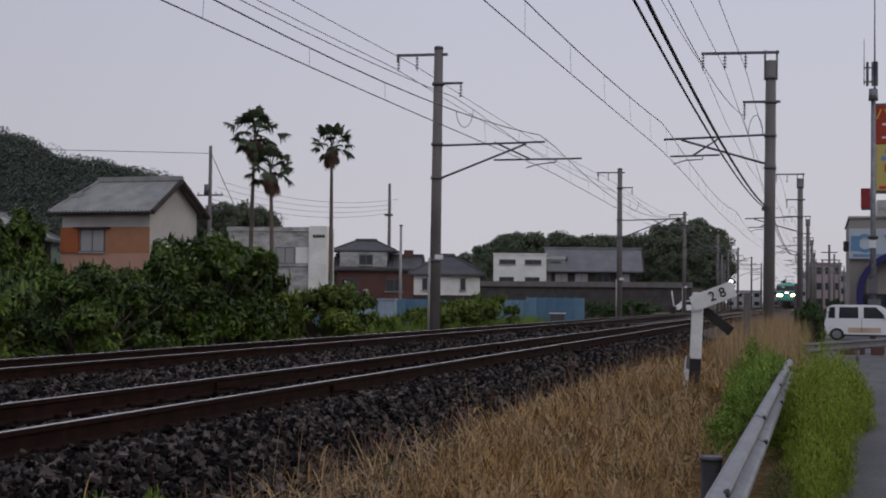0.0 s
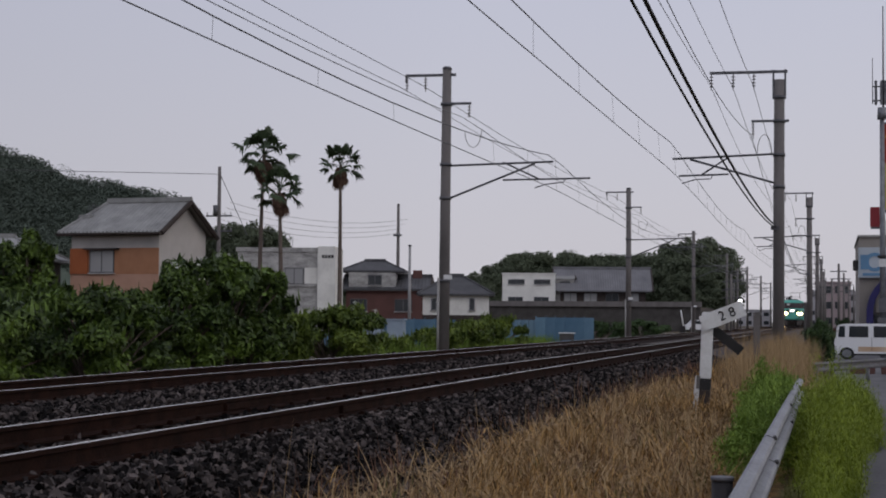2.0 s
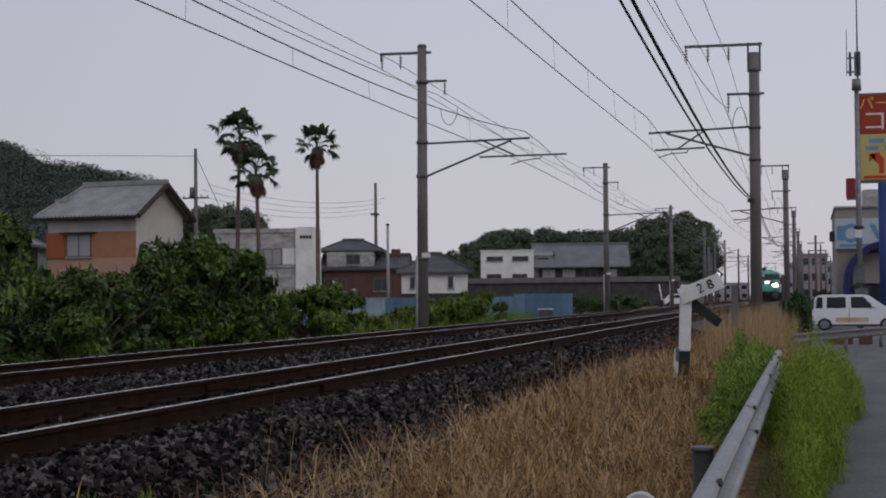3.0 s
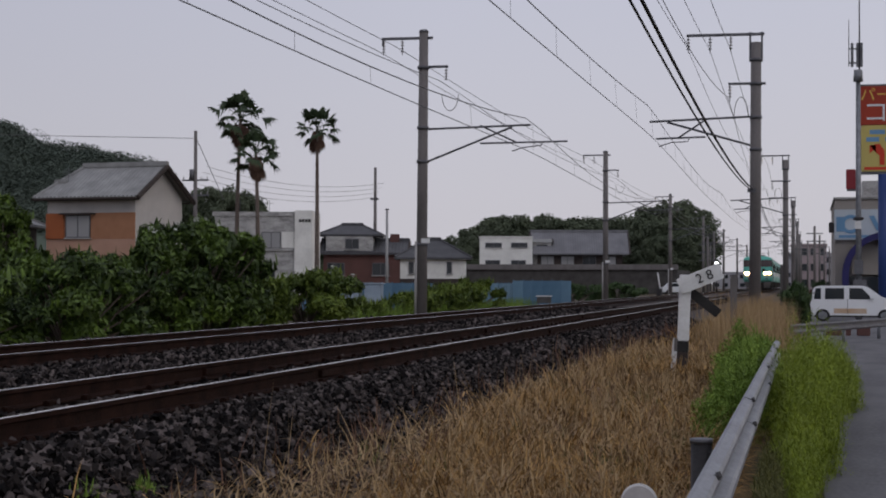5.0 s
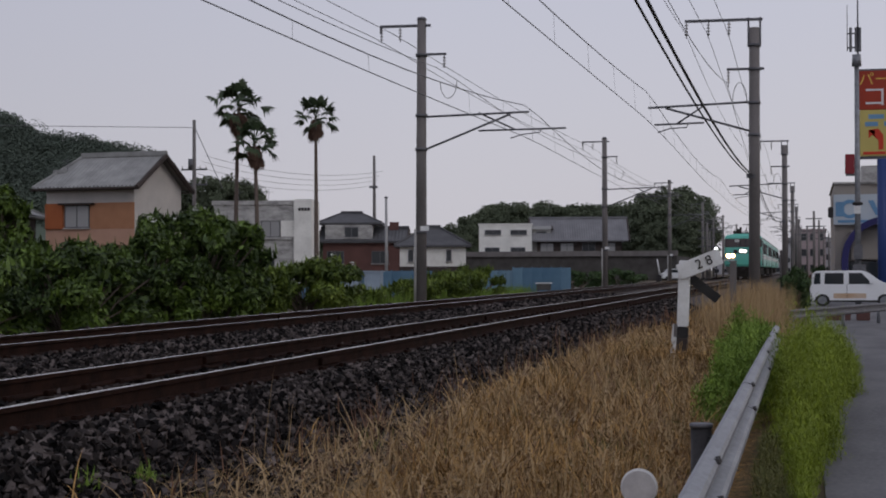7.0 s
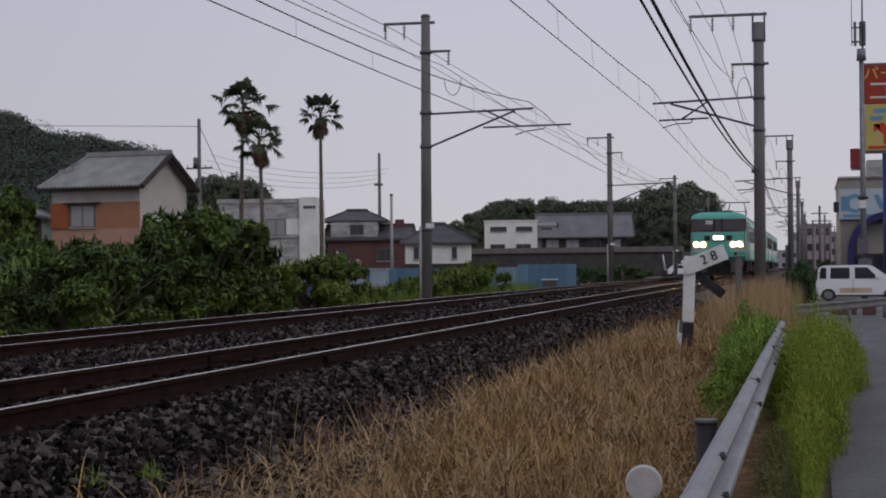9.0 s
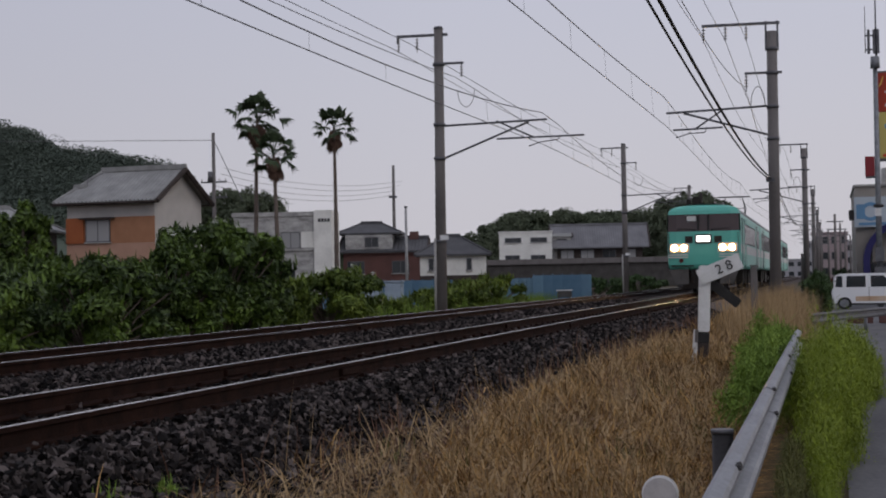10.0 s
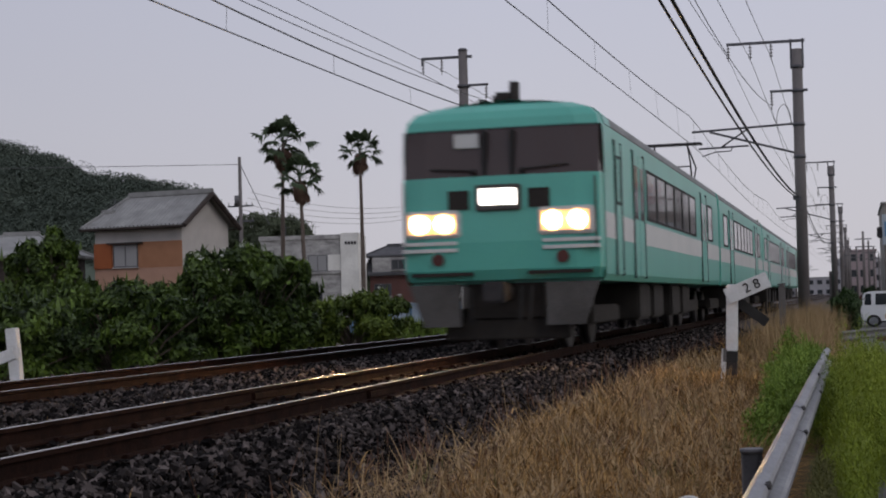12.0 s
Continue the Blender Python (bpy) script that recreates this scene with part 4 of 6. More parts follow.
def build_middle_houses():
    r = empty("house", pose(-38.3, 136, -0.5, 0, 0, 12), "red-boarded house with dark tiled roofs", "house", "houses beyond the line")
    walls(r, 7.0, 6, 0, 4.0, M_BRICKRED)
    bm = B()
    box(bm, -3.3, 0.8, -2.9, 2.9, 4.004, 5.3)
    part("upper_wall", bm, M_GREYWALL, r)
    tiled_roof(r, 7.0, 6.0, 1.0, 4.0, 0.4, M_TILEDARK)
    part("upper_storey", box(B(), -3.2, 0.7, -2.2, 2.2, 5.304, 5.5), M_PLASTER, r)
    hip_roof(r, 7.2, 5.0, 0.9, 5.5, 0.3, M_TILEDARK, 2.5).matrix_basis = pose(-1.2, 0, 0) @ Matrix.Diagonal((0.72, 1, 1, 1))
    for x in (-2.4, 1.5):
        window(r, 1.5, 1.1, pose(x, -3.02, 1.9))
    window(r, 1.2, 0.9, pose(-1.0, -2.92, 4.2))
    bm = B()
    box(bm, 2.2, 3.0, -0.4, 0.4, 4.6, 5.6)
    part("chimney", bm, M_BRICKRED, r)
    d = empty("house", pose(-29.7, 126, -0.5, 0, 0, 12), "white single-storey house with dark hipped roof", "house", "houses beyond the line")
    walls(d, 5.3, 5, 0, 3.3, M_WHITEWALL)
    walls(d, 5.34, 5.04, 0.0, 1.6, M_DARKWOOD, "timber_base")
    hip_roof(d, 5.3, 5, 1.5, 3.3, 0.45, M_TILEDARK, 1.0)
    for x in (-1.75, 1.3):
        window(d, 0.42, 0.95, pose(x, -2.54, 2.0), mull=0)


def build_temple_row():
    w = empty("white_house", pose(-38.2, 203, 2.6, 0, 0, 11), "white flat-roofed two-storey house above the wall", "house", "houses beyond the line")
    walls(w, 6.8, 6, 0, 4.05, M_WHITEWALL)
    bm = B()
    box(bm, -3.5, 3.5, -3.1, 3.1, 4.054, 4.2)
    part("roof_edge", bm, M_WHITEWALL, w)
    for x in (-1.6, 1.7):
        window(w, 2.1, 0.62, pose(x, -3.03, 2.75))
        window(w, 1.9, 1.0, pose(x - 0.1, -3.03, 0.12))
    t = empty("temple_hall", pose(-29.2, 207, 2.6, 0, 0, 11), "broad old hall with grey tiled roof and dark timber", "house", "houses beyond the line")
    walls(t, 11.0, 6, 0, 2.6, M_DARKWOOD)
    tiled_roof(t, 11.4, 6.4, 2.4, 2.55, 0.7, M_TILEMID)
    for x in (-4.2, -1.6, 1.2, 3.8):
        window(t, 1.7, 1.2, pose(x, -3.04, 0.5), M_CURTAIN if x != 1.2 else M_GLASS, mull=1)
    a = empty("house_annex", pose(-34.0, 206, 2.6, 0, 0, 11), "narrow dark annex between white house and hall", "house", "houses beyond the line")
    walls(a, 2.4, 5, 0, 3.6, M_GREYWALL)
    tiled_roof(a, 2.4, 5, 0.7, 3.6, 0.2, M_TILE)
    window(a, 1.4, 0.8, pose(0, -2.53, 2.4))
    # embankment wall in front
    bm = B()
    box(bm, -43.5, -15.2, 193, 215, -0.6, 2.45)
    rw = tagged(obj("retaining_wall", bm, M_WALLSTONE), "long dark stone retaining wall with a grey coping", "wall", kind="structure")
    bm = B()
    box(bm, -43.6, -15.1, 192.7, 193.2, 2.455, 3.1)
    part("coping", bm, M_CONC, rw)


def build_utility_poles():
    for x, y, h, arms in ((-47.3, 118, 13.3, True), (-41.3, 150, 12.6, False)):
        p = empty("utility_pole", pose(x, y, -0.5), "slender grey concrete power pole with crossarms", "power pole", "power poles")
        bm = B()
        cyl(bm, (0, 0, 0), (0, 0, h), 0.2, 0.13, 12)
        part("pole", bm, M_CONC, p)
        for z in ((h - 5.2, h - 4.0) if arms else ()):
            bm = B()
            box(bm, -1.1, 1.1, -0.06, 0.06, z, z + 0.12)
            part("crossarm", bm, M_STEEL, p)
            for k in (-1, -0.5, 0.5, 1):
                part("insulator", cyl(B(), (k, 0, z + 0.12), (k, 0, z + 0.35), 0.05, 0.03, 6), M_INSUL, p)
        if not arms:
            part("bracket", box(B(), -0.45, 0.3, -0.2, 0.2, h - 3.2, h - 3.0), M_STEEL, p)
        if arms:
            bm = B()
            cyl(bm, (0.05, 0, h - 0.6), (2.4, 0, h - 5.5), 0.03, n=5)
            part("stay_wire", bm, M_WIRE, p)
            bm = B()
            cyl(bm, (-0.2, -0.25, h - 3.9), (-0.2, -0.25, h - 3.1), 0.2, n=10)
            part("transformer", bm, M_STEEL, p)
    p = empty("lamp_pole", pose(-29.4, 110, -0.5), "thin pale steel pole beside the houses", "pole", "power poles")
    bm = B()
    cyl(bm, (0, 0, 0), (0, 0, 6.5), 0.12, 0.09, 10)
    part("pole", bm, mat("pale_pole", (0.4, 0.4, 0.4), (0.3, 0.3, 0.3), 0.7), p)
    part("pole_cap", cyl(B(), (0, 0, 6.5), (0, 0, 6.6), 0.13, n=10), M_STEEL, p)
    for z0, z1, sag in ((12.2, 12.6, 0.2),):
        bm = B()
        tube(bm, [(-47.3 - i * 3.5, 118 - i * 2.0, z0 - 0.05 * i) for i in range(12)], 0.022, 4)
        tagged(obj("power_line", bm, M_WIRE), "thin power line across the sky", "wire", "power lines")
    for k in range(4):
        bm = B()
        pts = []
        for i in range(11):
            u = i / 10
            pts.append((-47.3 + u * 6 + 0.3 * k, 118 + 32 * u, 8.6 + 0.45 * k + u * 0.6 - 4 * 0.9 * u * (1 - u)))
        tube(bm, pts, 0.016, 4)
        tagged(obj("power_line", bm, M_WIRE), "thin power line across the sky", "wire", "power lines")


def palm(x, y, h, crown, seed, skirt):
    rng = np.random.default_rng(seed)
    top = empty("palm_tree", pose(x, y, -0.5), "tall fan palm with a slim trunk and dead fronds", "palm tree", "palm trees")
    bm = B()
    n = 14
    lean = rng.uniform(-0.25, 0.25)
    pts = [(lean * (i / n) ** 2, 0, h * i / n) for i in range(n + 1)]
    for i in range(n):
        cyl(bm, pts[i], pts[i + 1], 0.15 - 0.07 * i / n + 0.01, 0.15 - 0.07 * (i + 1) / n, 10, False)
    part("trunk", bm, M_BARK, top)

    def fronds(count, lo, hi, length, material, name, near=0.45, far=0.62, fan=0.42, droop=0.16):
        V, F = [], []
        for i in range(count):
            az, el = 2.4 * i + rng.uniform(-0.3, 0.3), radians(lo + (hi - lo) * (i + rng.random()) / count)
            d = Vector((math.cos(az) * math.cos(el), math.sin(az) * math.cos(el), math.sin(el)))
            s = d.orthogonal().normalized() if abs(d.z) > 0.95 else d.cross(Vector((0, 0, 1))).normalized()
            s = Matrix.Rotation(rng.uniform(-0.45, 0.45), 3, d) @ s
            up = s.cross(d)
            L = length * rng.uniform(0.8, 1.15)
            root = Vector((lean, 0, h))
            reach = rng.uniform(near, far)
            hub = root + d * L * reach + Vector((0, 0, -0.06 * L))
            k = len(V)
            V += [tuple(root - s * 0.03), tuple(root + s * 0.03), tuple(hub + s * 0.025), tuple(hub - s * 0.025)]
            F.append((k, k + 1, k + 2, k + 3))
            for j in range(15):
                a = radians(-84 + 168 * j / 14)
                r = L * fan * (1 - 0.25 * abs(j - 7) / 7)
                dd = d * math.cos(a) + s * math.sin(a) + up * 0.1
                mid = hub + dd * r * 0.55
                tip = hub + dd * r + Vector((0, 0, -droop * L * rng.uniform(0.5, 1.3) * (1 + abs(j - 7) / 7)))
                ww = (s * math.cos(a) - d * math.sin(a)) * 0.045 * L
                k = len(V)
                V += [tuple(hub), tuple(mid + ww), tuple(tip), tuple(mid - ww)]
                F.append((k, k + 1, k + 2, k + 3))
        o = soup(name, V, F, material)
        o.parent = top
    fronds(26, -30, 80, crown * 1.08, M_PALMLEAF, "crown", 0.52, 0.62, 0.4, 0.12)
    fronds(skirt, -89, -74, crown * 1.05, M_PALMDEAD, "dead_fronds", 0.1, 0.5, 0.34, 0.1)


def tree(x, y, z, h, w, seed, material, name="tree", label="dark broadleaf tree in the woods", leaf=0.5, count=26, per=90, group="trees"):
    rng = np.random.default_rng(seed)
    top = empty(name, pose(x, y, z), label, "tree", group)
    bm = B()
    cyl(bm, (0, 0, 0), (0, 0, h * 0.6), 0.03 * h, 0.015 * h, 8)
    lobes = []
    for i in range(count):
        a, r = rng.uniform(0, 2 * np.pi), math.sqrt(rng.random())
        zz = rng.uniform(0.28, 0.93)
        k = math.sin(math.pi * min(1, max(0.15, zz * 0.95))) ** 0.6
        lobes.append((r * k * w / 2 * math.cos(a), r * k * w / 2 * math.sin(a), zz * h, w * rng.uniform(0.1, 0.2), w * rng.uniform(0.1, 0.2), h * rng.uniform(0.06, 0.12)))
        if i < 8:
            cyl(bm, (0, 0, h * 0.35), lobes[-1][:3], 0.012 * h, 0.004 * h, 5)
    part("trunk", bm, M_BARK, top)
    V, F = leaf_cloud(rng, lobes, per, leaf, 0.6)
    o = soup("crown", V, F, material)
    o.parent = top
    return top


def build_far_woods():
    rng = random.Random(5)
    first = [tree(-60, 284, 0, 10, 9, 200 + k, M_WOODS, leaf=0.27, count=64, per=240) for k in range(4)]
    # x, y, height above ground
    spots = [(-62, 282, 8.5), (-58, 280, 10), (-54.5, 284, 11.7), (-51, 279, 11.5), (-47, 283, 11.8), (-43, 280, 11.4), (-39, 283, 11.3), (-35, 280, 11.1), (-31, 284, 11.5), (-27.5, 279, 11.4), (-25.0, 276, 12.8), (-22.4, 272, 13.4), (-20.0, 275, 12.2), (-18.4, 270, 10.0), (-23.5, 262, 8.0), (-19.8, 262, 8.5), (-56, 272, 8.0), (-50, 290, 11)]
    for k, (x, y, h) in enumerate(spots):
        m = pose(x, y, 0, 0, 0, rng.uniform(0, 360)) @ Matrix.Scale(1, 4)
        if k < 4:
            first[k].matrix_basis = m
            first[k].scale = (h / 10, h / 10, h / 10 * 1.12)
        else:
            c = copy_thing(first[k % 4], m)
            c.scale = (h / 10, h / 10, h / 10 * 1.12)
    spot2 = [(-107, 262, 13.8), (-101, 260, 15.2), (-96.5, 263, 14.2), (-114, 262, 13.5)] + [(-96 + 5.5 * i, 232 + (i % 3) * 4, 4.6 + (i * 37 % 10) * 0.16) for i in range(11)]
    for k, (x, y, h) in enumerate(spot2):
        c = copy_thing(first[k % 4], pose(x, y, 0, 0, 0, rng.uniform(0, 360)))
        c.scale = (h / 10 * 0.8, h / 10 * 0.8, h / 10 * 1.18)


RIDGE = [(-560, 40), (-330, 72), (-262, 50), (-257, 48), (-250, 43), (-239, 43.5), (-233, 41), (-224, 39.5), (-216, 39), (-211, 34), (-205, 22), (-192, 12), (-175, 3), (-150, -1)]


def hill_height(x, y):
    """A wooded ridge far behind the houses."""
    return float(np.interp(x, [r[0] for r in RIDGE], [r[1] for r in RIDGE])) * math.exp(-(((y - 490) / 90) ** 2)) - 1.0


def build_hill():
    bm = B()
    xs = [-560 + 7 * i for i in range(72)]
    ys = [360 + 20 * i for i in range(16)]
    g = [[bm.verts.new((x, y, hill_height(x, y))) for x in xs] for y in ys]
    for a, b in zip(g, g[1:]):
        for i in range(len(xs) - 1):
            bm.faces.new((a[i], a[i + 1], b[i + 1], b[i]))
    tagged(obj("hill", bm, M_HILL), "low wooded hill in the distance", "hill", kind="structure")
    rng = np.random.default_rng(8)
    lobes = []
    while len(lobes) < 1300:
        x, y = rng.uniform(-330, -160), rng.uniform(410, 500)
        z = hill_height(x, y)
        if z > 4:
            s = rng.uniform(1.6, 5.4)
            lobes.append((x, y, z + s * 0.35, s, s, s * 0.9))
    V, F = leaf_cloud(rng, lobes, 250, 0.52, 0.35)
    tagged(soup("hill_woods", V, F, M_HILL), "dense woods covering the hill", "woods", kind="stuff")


def build_fences():
    def fence(x0, y0, x1, y1, h, z, label):
        n = max(4, int(math.hypot(x1 - x0, y1 - y0) / 0.45))
        ang = math.degrees(math.atan2(y1 - y0, x1 - x0))
        f = empty("sheet_fence", pose(x0, y0, z, 0, 0, ang), label, "fence", "blue fences")
        L = math.hypot(x1 - x0, y1 - y0)
        w = L / n
        bm = B()
        prism(bm, [(0, 0), (w, 0), (w, h), (0, h)], -0.012, 0.012)
        sheet = part("sheet", bm, M_BLUE, f)
        bm = B()
        cyl(bm, (0, 0.05, -0.3), (0, 0.05, h + 0.05), 0.03, n=6)
        post = part("post", bm, M_BLUE, f)
        for i in range(1, n):
            o = new("sheet", sheet.data)
            o.parent, o.matrix_basis = f, pose(i * w, 0.03 * (i % 2), 0)
            q = new("post", post.data)
            q.parent, q.matrix_basis = f, pose(i * w, 0, 0)
    fence(-13.75, 75, -10.95, 75, 1.3, -0.42, "blue corrugated sheet fence beside the track")
    fence(-21.5, 66, -15.6, 66, 1.25, -0.5, "blue sheet fence behind the bushes")
    fence(-15.0, 72, -13.2, 80, 1.2, -0.45, "blue corrugated sheet fence beside the track")
    for x, y in ((-18.4, 63.4), (-17.55, 63.6)):
        c = empty("relay_cabinet", pose(x, y, -0.5), "pale grey steel trackside cabinet with double doors", "cabinet", "trackside cabinets")
        part("body", box(B(), -0.35, 0.35, -0.25, 0.25, 0.1, 1.2, 0.02), M_CABINET, c)
        for s in (-1, 1):
            part("door", box(B(), s * 0.17 - 0.155, s * 0.17 + 0.155, -0.27, -0.252, 0.18, 1.12), M_CABINET, c)
        part("roof", box(B(), -0.4, 0.4, -0.3, 0.3, 1.204, 1.26), M_CABINET, c)
        for s in (-1, 1):
            part("foot", box(B(), s * 0.28 - 0.05, s * 0.28 + 0.05, -0.2, 0.2, -0.05, 0.096), M_DARKSTEEL, c)
    c = empty("junction_box", pose(-12.0, 73.5, -0.42), "small grey trackside junction box on legs", "cabinet", "trackside cabinets")
    part("body", box(B(), -0.32, 0.32, -0.15, 0.15, 0.25, 0.55, 0.02), M_SKIRT, c)
    part("lid", box(B(), -0.36, 0.36, -0.19, 0.19, 0.554, 0.6), M_WHITE, c)
    for s in (-1, 1):
        part("leg", box(B(), s * 0.26 - 0.03, s * 0.26 + 0.03, -0.1, 0.1, -0.1, 0.248), M_DARKSTEEL, c)


# ---- roadside ----
def text(body, size, material, parent, m, name="lettering"):
    cu = bpy.data.curves.new(name, "FONT")
    cu.body, cu.size, cu.extrude, cu.align_x, cu.align_y = body, size, 0.004, "CENTER", "CENTER"
    cu.materials.append(material)
    o = new(name, cu)
    o.parent, o.matrix_basis = parent, m
    return o


def build_gradient_post():
    p = empty("gradient_post", pose(-1.53, 20, -0.55, 0, 2.2, 0), "white railway gradient post with two slanted arms", "track sign", "track signs")
    part("post", box(B(), -0.07, 0.07, -0.06, 0.06, 0.59, 1.42, 0.012), M_WHITE, p)
    part("post_base", box(B(), -0.071, 0.071, -0.061, 0.061, 0.45, 0.587, 0.006), M_BLACK, p, "black painted band")
    part("post_foot", box(B(), -0.066, 0.066, -0.056, 0.056, -0.1, 0.447), M_DARKWOOD, p, "weathered dark timber foot")
    part("stake", box(B(), -0.032, 0.032, -0.02, 0.02, -0.05, 0.62, 0.006), M_WHITE, p, "short white stake fixed to the post", pose(-0.13, -0.03, 0.0, 0, 4, 0))
    part("clamp", box(B(), -0.105, -0.06, -0.064, -0.03, 0.46, 0.62, 0.004), M_CONC, p)
    arm = part("number_arm", box(B(), -0.04, 0.52, -0.03, 0.0, -0.1, 0.1, 0.006), M_WHITE, p, "white arm with black numerals", pose(-0.03, -0.07, 1.28, 0, -24, 0))
    text("2 8", 0.17, M_BLACK, arm, pose(0.3, -0.037, 0.0, 90, 0, 0), "numerals")
    part("black_arm", box(B(), 0.0, 0.5, 0.0, 0.03, -0.06, 0.06, 0.006), M_BLACK, p, "black arm sloping down", pose(0.02, 0.068, 1.24, 0, 36, 0))
    q = empty("gradient_post", pose(-11.42, 20.05, -0.42, 0, -5, 0), "white railway gradient post leaning beside the far track", "track sign", "track signs")
    part("post", box(B(), -0.085, 0.085, -0.06, 0.06, -0.1, 0.98, 0.012), M_WHITE, q)
    part("number_arm", box(B(), -0.6, 0.04, -0.09, -0.064, -0.08, 0.08, 0.006), M_WHITE, q, "white slanted arm", pose(0, 0, 0.62, 0, -14, 0))


def build_guard_rail():
    g = empty("guard_rail", pose(-0.415, 0, -0.75), "galvanized W-beam guard rail along the road edge", "guard rail", "guard rails")
    prof = [(0.0, 0.738), (0.022, 0.75), (0.06, 0.735), (0.07, 0.715), (0.068, 0.69), (0.01, 0.655), (0.01, 0.60), (0.07, 0.575), (0.084, 0.555), (0.082, 0.52), (0.04, 0.49), (0.02, 0.485)]
    out = prof + [(x - 0.006, z) for x, z in prof[::-1]]
    ends = [(-6, 2.1), (2.1, 6.4), (6.4, 10.7), (10.7, 15.0), (15.0, 19.3), (19.3, 21.6)]
    for i, (a, b) in enumerate(ends):
        bm = B()
        prism(bm, [(x + 0.002 * (i % 2), z + 0.004 * (i % 2)) for x, z in out], a, b + 0.12 * (i < 5))
        part("beam", bm, M_GALV, g)
    bm = B()
    cyl(bm, (-0.13, 0, -0.4), (-0.13, 0, 0.66), 0.057, n=14)
    box(bm, -0.09, 0.02, -0.05, 0.05, 0.5, 0.62)
    post = part("post", bm, M_DARKSTEEL, g, m=pose(0, 8.5, 0))
    cap = part("post_cap", cyl(B(), (-0.13, 0, 0.662), (-0.13, 0, 0.685), 0.062, n=14), M_STEEL, post)
    for y in (4.2, 17.6):
        o = new("post", post.data)
        o.parent, o.matrix_basis = g, pose(0, y, 0)
        c = new("post_cap", cap.data)
        c.parent = o
    for y in (2.1, 6.4, 10.7, 15.0, 19.3):
        for dy in (0.05, 0.12):
            for z in (0.725, 0.565):
                part("splice_bolt", cyl(B(), (0.04, y + dy - 0.04, z), (0.078 if z > 0.6 else 0.09, y + dy - 0.04, z + 0.012), 0.014, n=8), M_DARKSTEEL, g)
    # the next length of rail, bending away to the parking area
    s = empty("guard_rail", pose(-0.42, 37.5, -0.75, 0, 0, -17), "galvanized guard rail bending away to the parking area", "guard rail", "guard rails")
    bm = B()
    prism(bm, [(x * 0.8, 0.33 + (z - 0.485) * 0.9) for x, z in out], 0.0, 9.0)
    part("beam", bm, M_STEEL, s)
    for y in (0.6, 4.9, 8.4):
        part("post", cyl(B(), (-0.08, y, -0.05), (-0.08, y, 0.5), 0.05, n=12), M_GALV, s)
    for x, w in ((0.91, 0.72), (1.63, 0.38)):
        pl = empty("planter", pose(x, 48, -0.75), "low brown planter box behind the guard rail", "planter", "planters")
        part("box", box(B(), -w / 2, w / 2, -0.2, 0.2, 0, 0.3, 0.02), M_BRICKRED, pl)
        part("rim", box(B(), -w / 2 - 0.03, w / 2 + 0.03, -0.23, 0.23, 0.304, 0.34), M_BRICKRED, pl)
    # round marker on a stake beside the rail
    d = empty("delineator", pose(-0.67, 6.5, -0.66), "round pale reflector disc on a thin stake", "marker", "roadside markers")
    part("stake", cyl(B(), (0, 0.024, -0.1), (0, 0.024, 0.56), 0.012, n=8), M_STEEL, d)
    bm = B()
    cyl(bm, (0, 0.012, 0.52), (0, -0.008, 0.52), 0.068, n=32)
    part("disc", bm, M_REFL, d)
    bm = B()
    cyl(bm, (0, 0.016, 0.52), (0, 0.010, 0.52), 0.076, n=32)
    part("rim", bm, M_WHITE, d)


def build_small_posts():
    for x, y, h in ((-1.5, 34, 1.5), (-1.35, 90, 2.4), (-1.0, 130, 3.0)):
        p = empty("lineside_post", pose(x, y, -0.6), "short grey concrete lineside post", "post", "lineside posts")
        part("shaft", box(B(), -0.07, 0.07, -0.07, 0.07, 0, h, 0.015), M_CONC, p)
        part("cap", box(B(), -0.08, 0.08, -0.08, 0.08, h + 0.003, h + 0.04), M_CONC, p)


